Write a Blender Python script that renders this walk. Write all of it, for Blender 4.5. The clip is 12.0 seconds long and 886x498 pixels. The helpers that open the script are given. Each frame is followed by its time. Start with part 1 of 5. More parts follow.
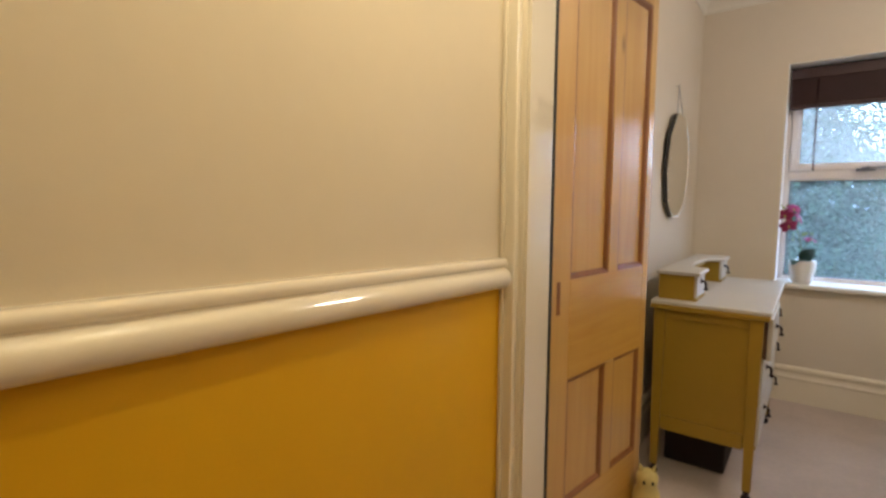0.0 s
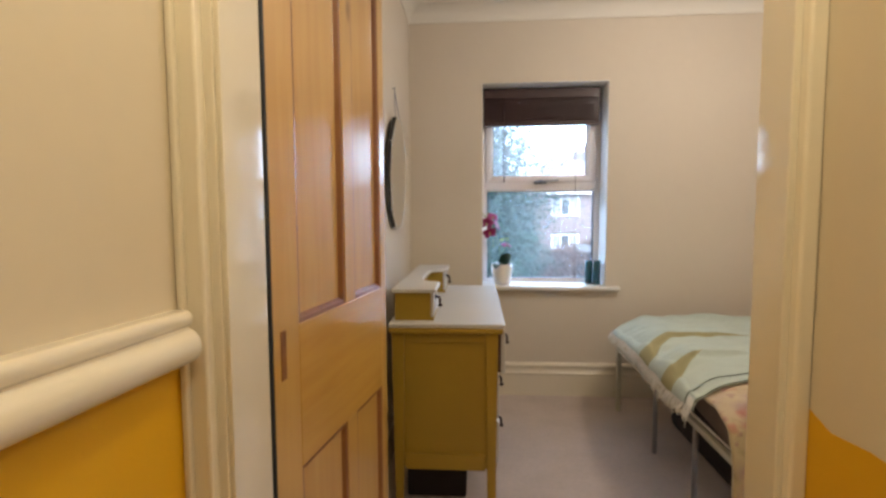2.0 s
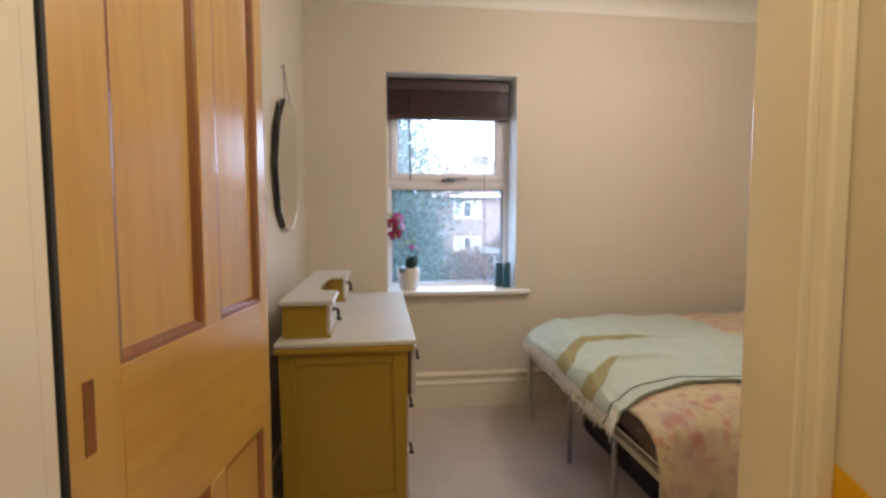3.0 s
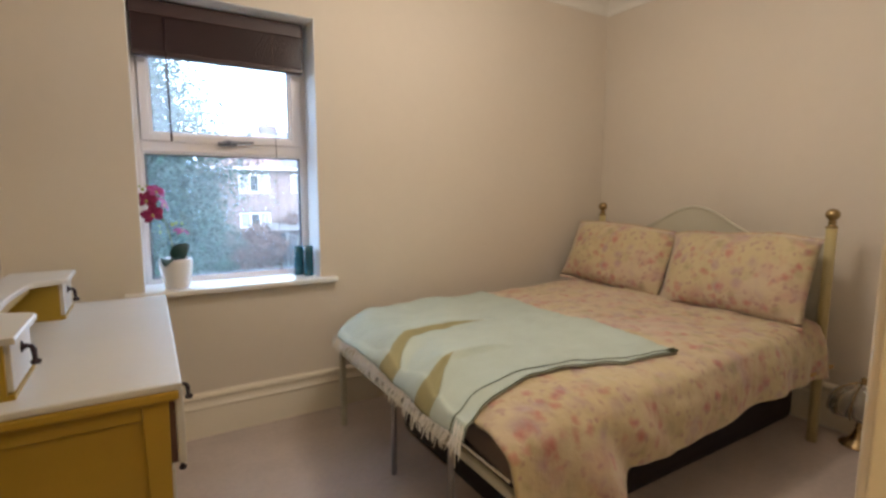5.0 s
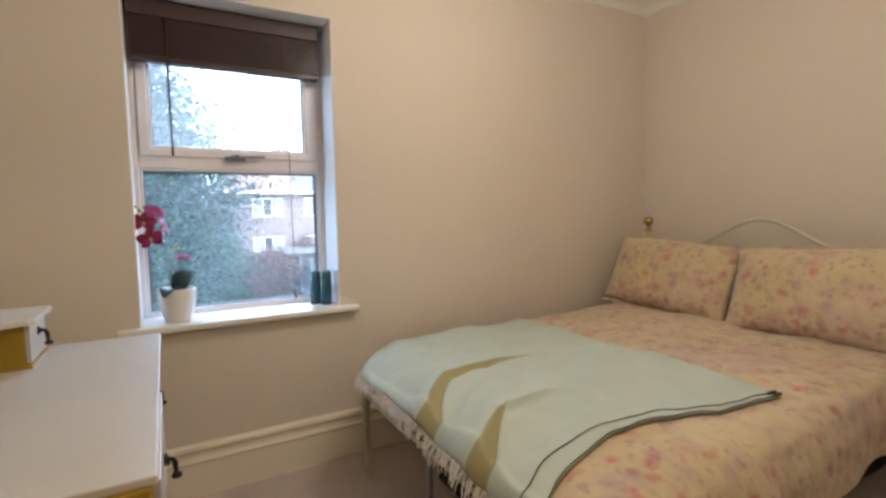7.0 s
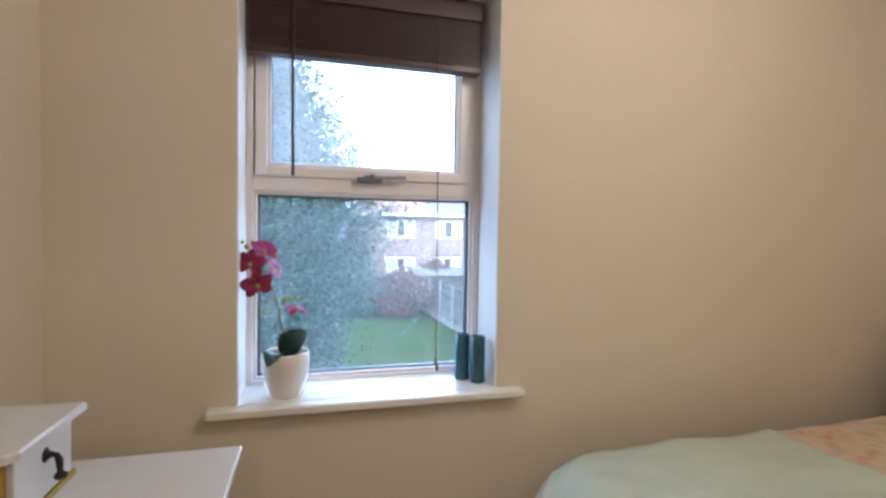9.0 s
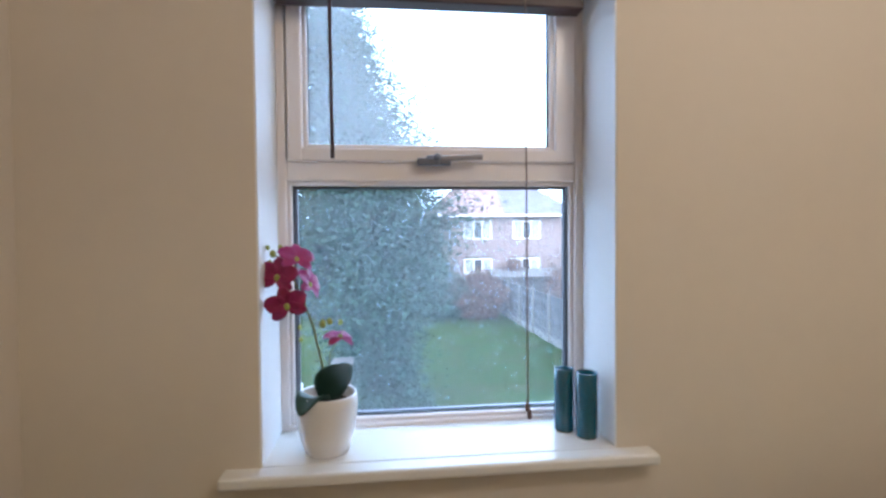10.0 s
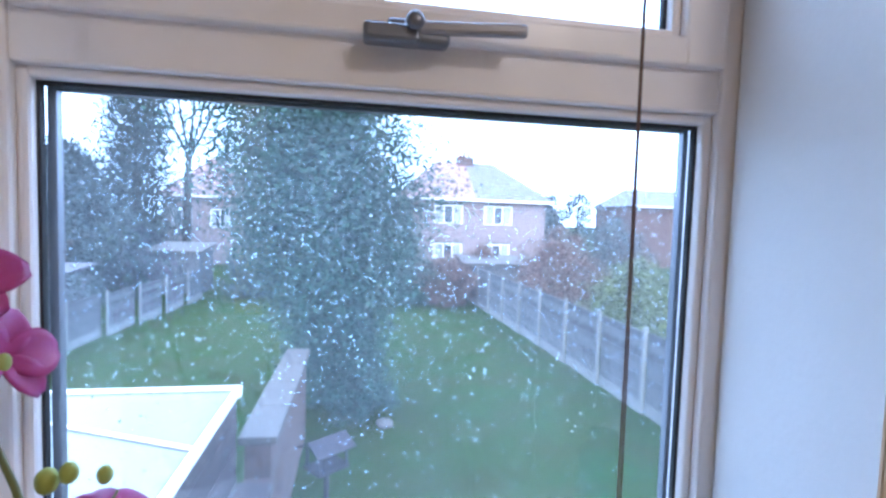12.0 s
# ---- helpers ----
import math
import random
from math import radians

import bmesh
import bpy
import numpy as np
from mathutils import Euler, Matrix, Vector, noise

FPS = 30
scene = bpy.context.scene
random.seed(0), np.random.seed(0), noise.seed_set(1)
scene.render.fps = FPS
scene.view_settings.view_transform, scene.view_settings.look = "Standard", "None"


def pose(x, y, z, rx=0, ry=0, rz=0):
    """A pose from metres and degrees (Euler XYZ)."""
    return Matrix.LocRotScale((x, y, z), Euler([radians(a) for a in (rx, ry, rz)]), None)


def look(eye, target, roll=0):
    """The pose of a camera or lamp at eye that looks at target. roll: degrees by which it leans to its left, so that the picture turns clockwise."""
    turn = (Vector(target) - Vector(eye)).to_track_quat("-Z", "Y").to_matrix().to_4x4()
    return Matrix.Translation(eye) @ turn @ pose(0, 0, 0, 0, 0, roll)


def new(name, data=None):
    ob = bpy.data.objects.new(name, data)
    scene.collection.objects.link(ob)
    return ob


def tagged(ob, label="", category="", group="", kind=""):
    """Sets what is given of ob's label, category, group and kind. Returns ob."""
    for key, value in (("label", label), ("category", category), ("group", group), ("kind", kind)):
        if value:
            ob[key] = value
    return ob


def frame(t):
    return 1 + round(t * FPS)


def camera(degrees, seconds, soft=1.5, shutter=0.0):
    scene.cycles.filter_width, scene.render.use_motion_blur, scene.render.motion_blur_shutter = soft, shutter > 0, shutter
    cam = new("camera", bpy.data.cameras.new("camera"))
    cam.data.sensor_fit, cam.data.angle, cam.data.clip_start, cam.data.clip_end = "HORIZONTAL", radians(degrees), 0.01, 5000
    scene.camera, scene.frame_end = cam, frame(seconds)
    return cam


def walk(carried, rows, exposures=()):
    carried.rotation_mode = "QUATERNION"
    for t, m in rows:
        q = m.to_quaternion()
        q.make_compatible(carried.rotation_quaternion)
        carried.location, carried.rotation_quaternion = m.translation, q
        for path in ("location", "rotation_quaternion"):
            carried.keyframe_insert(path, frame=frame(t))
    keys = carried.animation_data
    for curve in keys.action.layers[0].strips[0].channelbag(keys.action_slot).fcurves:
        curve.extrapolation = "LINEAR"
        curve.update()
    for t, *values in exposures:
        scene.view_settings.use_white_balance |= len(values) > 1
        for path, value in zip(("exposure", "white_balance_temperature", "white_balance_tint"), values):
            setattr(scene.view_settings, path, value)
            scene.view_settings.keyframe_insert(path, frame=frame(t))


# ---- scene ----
cam = camera(84.7, 12.0, soft=2.8)
PATH = [
    (0, (0.105, 0.039, 1.293), (-1.104, 1.621, 1.105), 0.3),
    (0.5, (0.005, 0.085, 1.316), (-0.895, 1.86, 1.118), 0.2),
    (0.8, (-0.015, 0.15, 1.314), (-0.746, 2.003, 1.139), -0.3),
    (1, (-0.054, 0.222, 1.306), (-0.661, 2.12, 1.141), -0.2),
    (1.5, (-0.091, 0.348, 1.29), (-0.454, 2.309, 1.143), -0.6),
    (2, (-0.12, 0.489, 1.293), (-0.261, 2.479, 1.148), -0.3),
    (2.5, (-0.136, 0.634, 1.284), (-0.069, 2.628, 1.147), -0.2),
    (4.3, (-0.07, 1.089, 1.266), (0.676, 2.934, 1.069), -0.3),
    (4.5, (-0.069, 1.138, 1.28), (0.766, 2.942, 1.061), -0.5),
    (5, (-0.051, 1.223, 1.271), (0.979, 2.921, 1.033), 0.1),
    (5.5, (-0.03, 1.3, 1.27), (1.121, 2.921, 1.049), 0.2),
    (6, (-0.022, 1.369, 1.266), (1.161, 2.972, 1.09), -0.3),
    (6.5, (-0.003, 1.443, 1.258), (1.118, 3.091, 1.103), -0.8),
    (7, (0.019, 1.552, 1.248), (1.011, 3.282, 1.094), -1.0),
    (7.2, (0.045, 1.604, 1.257), (0.961, 3.374, 1.091), -1.2),
    (8.8, (0.128, 2.22, 1.319), (0.681, 4.141, 1.26), 1.1),
    (9, (0.135, 2.318, 1.32), (0.657, 4.248, 1.264), 0.8),
    (9.5, (0.181, 2.55, 1.321), (0.55, 4.515, 1.258), -0.3),
    (10, (0.219, 2.774, 1.314), (0.43, 4.763, 1.262), -0.5),
    (10.5, (0.23, 2.993, 1.333), (0.412, 4.983, 1.237), 0.1),
    (11, (0.237, 3.215, 1.331), (0.483, 5.197, 1.217), 1.3),
    (11.5, (0.271, 3.403, 1.33), (0.554, 5.379, 1.203), 2.0),
    (12, (0.292, 3.562, 1.32), (0.631, 5.529, 1.201), 1.8),
]
walk(cam, [(t, look(eye, target, roll)) for t, eye, target, roll in PATH],
     [(0, 0.0, 6500, 10), (7.5, 0.0, 6450, 10), (9.0, -0.06, 6300, 11), (10.5, -0.31, 6050, 12), (12, -0.32, 5600, 14)])

# ---- world and light ----
world = bpy.data.worlds.new("sky")
scene.world = world
world.use_nodes = True
wn, wl = world.node_tree.nodes, world.node_tree.links
sky = wn.new("ShaderNodeTexSky")
sky.sky_type, sky.sun_disc = "NISHITA", False
sky.sun_elevation, sky.sun_rotation = radians(24), radians(200)
sky.air_density, sky.dust_density = 1.0, 4.0
grey = wn.new("ShaderNodeMix")
grey.data_type = "RGBA"
grey.inputs["Factor"].default_value = 0.65
grey.inputs["B"].default_value = (12.0, 17.0, 24.5, 1)
wl.new(sky.outputs["Color"], grey.inputs["A"])
wl.new(grey.outputs["Result"], wn["Background"].inputs["Color"])
wn["Background"].inputs["Strength"].default_value = 0.62

sun = new("sun", bpy.data.lights.new("sun", "SUN"))
sun.data.energy, sun.data.angle, sun.data.color = 0.6, radians(20), (1.0, 0.96, 0.9)
sun.matrix_world = look((0, 0, 30), (8, 20, 0))

lamp_room = new("bulb_light_room", bpy.data.lights.new("bulb_light_room", "POINT"))
lamp_room.data.energy, lamp_room.data.color, lamp_room.data.shadow_soft_size = 34.0, (1.0, 0.885, 0.76), 0.16
lamp_room.location = (1.20, 2.50, 2.40)
lamp_hall = new("bulb_light_hall", bpy.data.lights.new("bulb_light_hall", "POINT"))
lamp_hall.data.energy, lamp_hall.data.color, lamp_hall.data.shadow_soft_size = 18.2, (1.0, 0.88, 0.60), 0.035
lamp_hall.location = (0.04, 0.72, 2.36)


# ---- materials ----
def mat(name, col, rough=0.6, metal=0.0, vary=0.10, size=6.0, bump=0.0, bump_size=120.0, coat=0.0, col2=None, spec=0.5, island=False):
    """Painted, woven or stone surfaces: two scales of colour noise and a fine relief."""
    m = bpy.data.materials.new(name)
    m.use_nodes = True
    n, l = m.node_tree.nodes, m.node_tree.links
    b = n["Principled BSDF"]
    b.inputs["Roughness"].default_value, b.inputs["Metallic"].default_value = rough, metal
    b.inputs["Coat Weight"].default_value, b.inputs["Specular IOR Level"].default_value = coat, spec
    b.inputs["Coat Roughness"].default_value = 0.12
    tc = n.new("ShaderNodeTexCoord")
    big, fine = n.new("ShaderNodeTexNoise"), n.new("ShaderNodeTexNoise")
    big.inputs["Scale"].default_value, fine.inputs["Scale"].default_value = size, size * 14
    big.inputs["Detail"].default_value = 5
    for t in (big, fine):
        l.new(tc.outputs["Object"], t.inputs["Vector"])
    add = n.new("ShaderNodeMath")
    add.operation = "MULTIPLY_ADD"
    add.inputs[1].default_value = 0.4
    l.new(fine.outputs["Fac"], add.inputs[0])
    l.new(big.outputs["Fac"], add.inputs[2])
    ramp = n.new("ShaderNodeMapRange")
    ramp.inputs["From Min"].default_value, ramp.inputs["From Max"].default_value = 0.45, 0.95
    l.new(add.outputs[0], ramp.inputs["Value"])
    mix = n.new("ShaderNodeMix")
    mix.data_type = "RGBA"
    c2 = col2 or tuple(c * (1 - 2 * vary) for c in col)
    mix.inputs["A"].default_value, mix.inputs["B"].default_value = (*col, 1), (*c2, 1)
    l.new(ramp.outputs["Result"], mix.inputs["Factor"])
    out = mix.outputs["Result"]
    if island:
        geo, hsv = n.new("ShaderNodeNewGeometry"), n.new("ShaderNodeHueSaturation")
        mr = n.new("ShaderNodeMapRange")
        mr.inputs["To Min"].default_value, mr.inputs["To Max"].default_value = 0.55, 1.5
        l.new(geo.outputs["Random Per Island"], mr.inputs["Value"])
        l.new(mr.outputs["Result"], hsv.inputs["Value"])
        l.new(out, hsv.inputs["Color"])
        out = hsv.outputs["Color"]
    l.new(out, b.inputs["Base Color"])
    if bump:
        bn, bt = n.new("ShaderNodeBump"), n.new("ShaderNodeTexNoise")
        bt.inputs["Scale"].default_value, bt.inputs["Detail"].default_value = bump_size, 4
        l.new(tc.outputs["Object"], bt.inputs["Vector"])
        l.new(bt.outputs["Fac"], bn.inputs["Height"])
        bn.inputs["Strength"].default_value, bn.inputs["Distance"].default_value = bump, 0.004
        l.new(bn.outputs["Normal"], b.inputs["Normal"])
    return m


def wood(name, light, dark, grain=(30.0, 30.0, 2.0), rough=0.35, coat=0.3, knots=True):
    """Planed wood with the grain along z, and a few knots."""
    m = bpy.data.materials.new(name)
    m.use_nodes = True
    n, l = m.node_tree.nodes, m.node_tree.links
    b = n["Principled BSDF"]
    tc, mp = n.new("ShaderNodeTexCoord"), n.new("ShaderNodeMapping")
    mp.inputs["Scale"].default_value = grain
    l.new(tc.outputs["Object"], mp.inputs["Vector"])
    t, t2 = n.new("ShaderNodeTexNoise"), n.new("ShaderNodeTexNoise")
    t.inputs["Scale"].default_value, t.inputs["Detail"].default_value, t.inputs["Distortion"].default_value = 1.0, 6, 0.6
    t2.inputs["Scale"].default_value = 2.2
    l.new(mp.outputs["Vector"], t.inputs["Vector"])
    l.new(tc.outputs["Object"], t2.inputs["Vector"])
    add = n.new("ShaderNodeMath")
    add.operation = "ADD"
    l.new(t.outputs["Fac"], add.inputs[0])
    l.new(t2.outputs["Fac"], add.inputs[1])
    mr = n.new("ShaderNodeMapRange")
    mr.inputs["From Min"].default_value, mr.inputs["From Max"].default_value = 0.7, 1.35
    l.new(add.outputs[0], mr.inputs["Value"])
    mix = n.new("ShaderNodeMix")
    mix.data_type = "RGBA"
    mix.inputs["A"].default_value, mix.inputs["B"].default_value = (*light, 1), (*dark, 1)
    l.new(mr.outputs["Result"], mix.inputs["Factor"])
    out = mix.outputs["Result"]
    if knots:
        v, mv = n.new("ShaderNodeTexVoronoi"), n.new("ShaderNodeMapping")
        mv.inputs["Scale"].default_value = (5.0, 5.0, 2.1)
        l.new(tc.outputs["Object"], mv.inputs["Vector"])
        l.new(mv.outputs["Vector"], v.inputs["Vector"])
        v.inputs["Scale"].default_value = 1.0
        kr = n.new("ShaderNodeMapRange")
        kr.inputs["From Min"].default_value, kr.inputs["From Max"].default_value = 0.03, 0.10
        kr.inputs["To Min"].default_value, kr.inputs["To Max"].default_value = 0.75, 0.0
        l.new(v.outputs["Distance"], kr.inputs["Value"])
        mk = n.new("ShaderNodeMix")
        mk.data_type = "RGBA"
        mk.inputs["B"].default_value = (dark[0] * 0.35, dark[1] * 0.3, dark[2] * 0.3, 1)
        l.new(kr.outputs["Result"], mk.inputs["Factor"])
        l.new(out, mk.inputs["A"])
        out = mk.outputs["Result"]
    l.new(out, b.inputs["Base Color"])
    bn = n.new("ShaderNodeBump")
    bn.inputs["Strength"].default_value, bn.inputs["Distance"].default_value = 0.15, 0.002
    l.new(t.outputs["Fac"], bn.inputs["Height"])
    l.new(bn.outputs["Normal"], b.inputs["Normal"])
    b.inputs["Roughness"].default_value, b.inputs["Coat Weight"].default_value = rough, coat
    b.inputs["Coat Roughness"].default_value = 0.25
    return m


def floral(name, base):
    """Cotton print: loose sprays of pink roses, lilac buds and sage leaves on cream."""
    m = bpy.data.materials.new(name)
    m.use_nodes = True
    n, l = m.node_tree.nodes, m.node_tree.links
    b = n["Principled BSDF"]
    b.inputs["Roughness"].default_value = 0.85
    b.inputs["Sheen Weight"].default_value = 0.34
    tc = n.new("ShaderNodeTexCoord")
    warp, wadd = n.new("ShaderNodeTexNoise"), n.new("ShaderNodeVectorMath")
    warp.inputs["Scale"].default_value = 26
    l.new(tc.outputs["Object"], warp.inputs["Vector"])
    sc = n.new("ShaderNodeVectorMath")
    sc.operation = "SCALE"
    sc.inputs["Scale"].default_value = 0.045
    l.new(warp.outputs["Color"], sc.inputs[0])
    l.new(tc.outputs["Object"], wadd.inputs[0])
    l.new(sc.outputs[0], wadd.inputs[1])
    out = None
    layers = ((2.6, 0.10, 0.95, (0.55, 0.42, 0.36), 0.60), (14.0, 0.10, 0.50, (0.29, 0.24, 0.12), 0.70), (8.0, 0.08, 0.60, (0.50, 0.29, 0.24), 0.70),
              (12.0, 0.12, 0.54, (0.40, 0.26, 0.28), 0.75), (19.0, 0.14, 0.52, (0.46, 0.15, 0.14), 0.80), (29.0, 0.10, 0.46, (0.34, 0.17, 0.18), 0.70))
    for k, (scale, lo, hi, col, amount) in enumerate(layers):
        mp, v = n.new("ShaderNodeMapping"), n.new("ShaderNodeTexVoronoi")
        mp.inputs["Location"].default_value = (0.37 * k, 0.61 * k, 0.23 * k)
        l.new(wadd.outputs[0], mp.inputs["Vector"])
        l.new(mp.outputs["Vector"], v.inputs["Vector"])
        v.inputs["Scale"].default_value = scale
        mr = n.new("ShaderNodeMapRange")
        mr.inputs["From Min"].default_value, mr.inputs["From Max"].default_value = lo, hi
        mr.inputs["To Min"].default_value, mr.inputs["To Max"].default_value = amount, 0.0
        l.new(v.outputs["Distance"], mr.inputs["Value"])
        sprays = n.new("ShaderNodeTexNoise")
        sprays.inputs["Scale"].default_value = 2.5 + 1.4 * k
        l.new(mp.outputs["Vector"], sprays.inputs["Vector"])
        gate = n.new("ShaderNodeMapRange")
        gate.inputs["From Min"].default_value, gate.inputs["From Max"].default_value = 0.44, 0.56
        l.new(sprays.outputs["Fac"], gate.inputs["Value"])
        mul = n.new("ShaderNodeMath")
        mul.operation = "MULTIPLY"
        l.new(mr.outputs["Result"], mul.inputs[0])
        l.new(gate.outputs["Result"], mul.inputs[1])
        mix = n.new("ShaderNodeMix")
        mix.data_type = "RGBA"
        l.new(mul.outputs[0], mix.inputs["Factor"])
        if out is None:
            mix.inputs["A"].default_value = (*base, 1)
        else:
            l.new(out, mix.inputs["A"])
        mix.inputs["B"].default_value = (*col, 1)
        out = mix.outputs["Result"]
    l.new(out, b.inputs["Base Color"])
    bn, bt = n.new("ShaderNodeBump"), n.new("ShaderNodeTexNoise")
    bt.inputs["Scale"].default_value, bt.inputs["Detail"].default_value = 14, 5
    l.new(tc.outputs["Object"], bt.inputs["Vector"])
    l.new(bt.outputs["Fac"], bn.inputs["Height"])
    bn.inputs["Strength"].default_value, bn.inputs["Distance"].default_value = 0.6, 0.020
    l.new(bn.outputs["Normal"], b.inputs["Normal"])
    return m


def glass(name, rough=0.0, tint=(1, 1, 1)):
    m = bpy.data.materials.new(name)
    m.use_nodes = True
    b = m.node_tree.nodes["Principled BSDF"]
    b.inputs["Base Color"].default_value = (*tint, 1)
    b.inputs["Transmission Weight"].default_value, b.inputs["Roughness"].default_value, b.inputs["IOR"].default_value = 1.0, rough, 1.45
    return m


MAGNOLIA = mat("magnolia_emulsion", (0.70, 0.625, 0.53), 0.75, vary=0.02, size=1.6, bump=0.05, bump_size=180)
LANDING_CREAM = mat("landing_cream_emulsion", (0.69, 0.60, 0.46), 0.75, vary=0.02, size=1.6, bump=0.05, bump_size=180)
OCHRE = mat("ochre_emulsion", (0.74, 0.41, 0.006), 0.55, vary=0.03, size=1.6, bump=0.05, bump_size=180)
CREAM_GLOSS = mat("cream_gloss", (0.85, 0.775, 0.64), 0.10, vary=0.015, size=3, bump=0.03, bump_size=60, coat=1.0)
CREAM_GLOSS.node_tree.nodes["Principled BSDF"].inputs["Coat Roughness"].default_value = 0.06
WHITE_SATIN = mat("white_satin", (0.80, 0.78, 0.74), 0.3, vary=0.015, size=3, bump=0.04, bump_size=70, coat=0.2)
REVEAL = mat("white_reveal_paint", (0.84, 0.84, 0.84), 0.5, vary=0.02, size=4, bump=0.1, bump_size=120)
CEILING = mat("ceiling_white", (0.80, 0.77, 0.71), 0.8, vary=0.01, size=2, bump=0.1, bump_size=150)
CARPET = mat("carpet_beige", (0.65, 0.55, 0.50), 0.95, vary=0.10, size=3, bump=0.8, bump_size=420, spec=0.1)
PINE = wood("varnished_pine", (0.64, 0.39, 0.11), (0.54, 0.29, 0.065), rough=0.3, coat=1.0)
PINE_X = wood("varnished_pine_rail", (0.63, 0.365, 0.08), (0.52, 0.26, 0.04), (2.0, 30.0, 30.0), rough=0.3, coat=1.0)
# darker pine: paints recess shade on the panel mouldings, colours the mortise patch
PINE_SHADE_AND_PATCH = wood("varnished_pine_shade_and_patch", (0.28, 0.11, 0.03), (0.19, 0.065, 0.02), knots=False)
# mustard puts the yellow hall light into the pale chest's carcass colour
CHEST_HALL_LIT = mat("mustard_hall_light_chest", (0.375, 0.24, 0.024), 0.42, vary=0.04, size=4, bump=0.10, bump_size=90)
CHEST_TOP = mat("pale_chest_top_paint", (0.58, 0.56, 0.53), 0.38, vary=0.03, size=5, bump=0.08, bump_size=80)
DARKWOOD = wood("dark_stained_wood", (0.10, 0.045, 0.04), (0.05, 0.02, 0.02), (2.0, 30.0, 30.0), 0.5, 0.1, False)
IRON = mat("dark_bronze", (0.045, 0.03, 0.035), 0.4, 0.8, size=30)
UPVC = mat("white_upvc", (0.86, 0.805, 0.79), 0.28, vary=0.012, size=3)
GASKET = mat("black_gasket", (0.02, 0.022, 0.025), 0.6)
PEWTER = mat("grey_metal", (0.19, 0.20, 0.235), 0.38, 0.7, size=40)
SATIN = mat("satin_metal", (0.36, 0.35, 0.37), 0.4, 0.6, size=40)
BRASS = mat("brass", (0.44, 0.32, 0.16), 0.25, 1.0, vary=0.08, size=20)
BLIND = mat("blind_dark_wood", (0.055, 0.024, 0.025), 0.5, vary=0.12, size=12, coat=0.1)
CORD = mat("blind_cord", (0.16, 0.10, 0.08), 0.8)
BEDPAINT = mat("cream_bed_paint", (0.50, 0.41, 0.20), 0.35, vary=0.03, size=8)
HEADPAINT = mat("pale_sage_paint", (0.50, 0.47, 0.37), 0.5, vary=0.03, size=8)
MATTRESS = mat("grey_mattress_ticking", (0.16, 0.13, 0.125), 0.9, vary=0.08, size=14, bump=0.3, bump_size=220)
DUVET = floral("floral_cotton", (0.55, 0.455, 0.265))
THROW = mat("mint_wool", (0.50, 0.57, 0.51), 0.95, vary=0.04, size=9, bump=0.5, bump_size=330, spec=0.1)
# olive copy of the throw's wool, paints the shade inside its pleats
FOLD_SHADE = mat("olive_fold_shade", (0.38, 0.35, 0.20), 0.95, vary=0.06, size=9, bump=0.5, bump_size=330, spec=0.1)
FRINGE = mat("cream_wool_fringe", (0.78, 0.75, 0.68), 0.95)
OLIVE = mat("dark_olive_stitch", (0.07, 0.075, 0.035), 0.9, size=40)
BOXDARK = mat("matt_black_and_under_shade", (0.022, 0.016, 0.021), 0.85, size=10)
MIRROR = mat("silvered_glass", (0.86, 0.88, 0.86), 0.02, 1.0, vary=0.0)
MIRROR_EDGE = mat("black_mirror_edge", (0.02, 0.02, 0.025), 0.25)
POT = mat("white_ceramic", (0.80, 0.77, 0.74), 0.2, vary=0.02, size=9, coat=0.5)
TEAL = mat("teal_glaze", (0.006, 0.10, 0.15), 0.22, vary=0.2, size=9, coat=0.5)
PETAL = mat("magenta_petal", (0.20, 0.005, 0.045), 0.5, vary=0.12, size=40, col2=(0.30, 0.014, 0.10))
PETAL_PALE = mat("pink_petal", (0.36, 0.04, 0.22), 0.5, vary=0.12, size=40, col2=(0.34, 0.015, 0.11))
ORCHID_LEAF = mat("orchid_leaf", (0.022, 0.065, 0.045), 0.32, vary=0.15, size=18)
STEM = mat("orchid_stem", (0.16, 0.17, 0.06), 0.6, size=40)
BUD = mat("orchid_bud", (0.36, 0.40, 0.08), 0.5, size=40)
SOIL = mat("potting_bark", (0.05, 0.035, 0.025), 0.9, bump=1.0, bump_size=90)
LENS = glass("raindrop_water", 0.0, (0.72, 0.80, 0.80))


def wet_glass(name, mist, tint=(0.78, 0.90, 1.0)):
    """Clear glass with a thin uneven film of rain and mist that scatters daylight."""
    m = glass(name)
    n, l = m.node_tree.nodes, m.node_tree.links
    tr, mix = n.new("ShaderNodeBsdfTranslucent"), n.new("ShaderNodeMixShader")
    tr.inputs["Color"].default_value = (*tint, 1)
    tc, t, mr = n.new("ShaderNodeTexCoord"), n.new("ShaderNodeTexNoise"), n.new("ShaderNodeMapRange")
    t.inputs["Scale"].default_value, t.inputs["Detail"].default_value = 5.0, 6
    l.new(tc.outputs["Object"], t.inputs["Vector"])
    mr.inputs["From Min"].default_value, mr.inputs["From Max"].default_value = 0.3, 0.7
    mr.inputs["To Min"].default_value, mr.inputs["To Max"].default_value = mist * 0.7, mist * 1.4
    l.new(t.outputs["Fac"], mr.inputs["Value"])
    l.new(mr.outputs["Result"], mix.inputs["Fac"])
    l.new(n["Principled BSDF"].outputs[0], mix.inputs[1])
    l.new(tr.outputs[0], mix.inputs[2])
    l.new(mix.outputs[0], n["Material Output"].inputs["Surface"])
    return m


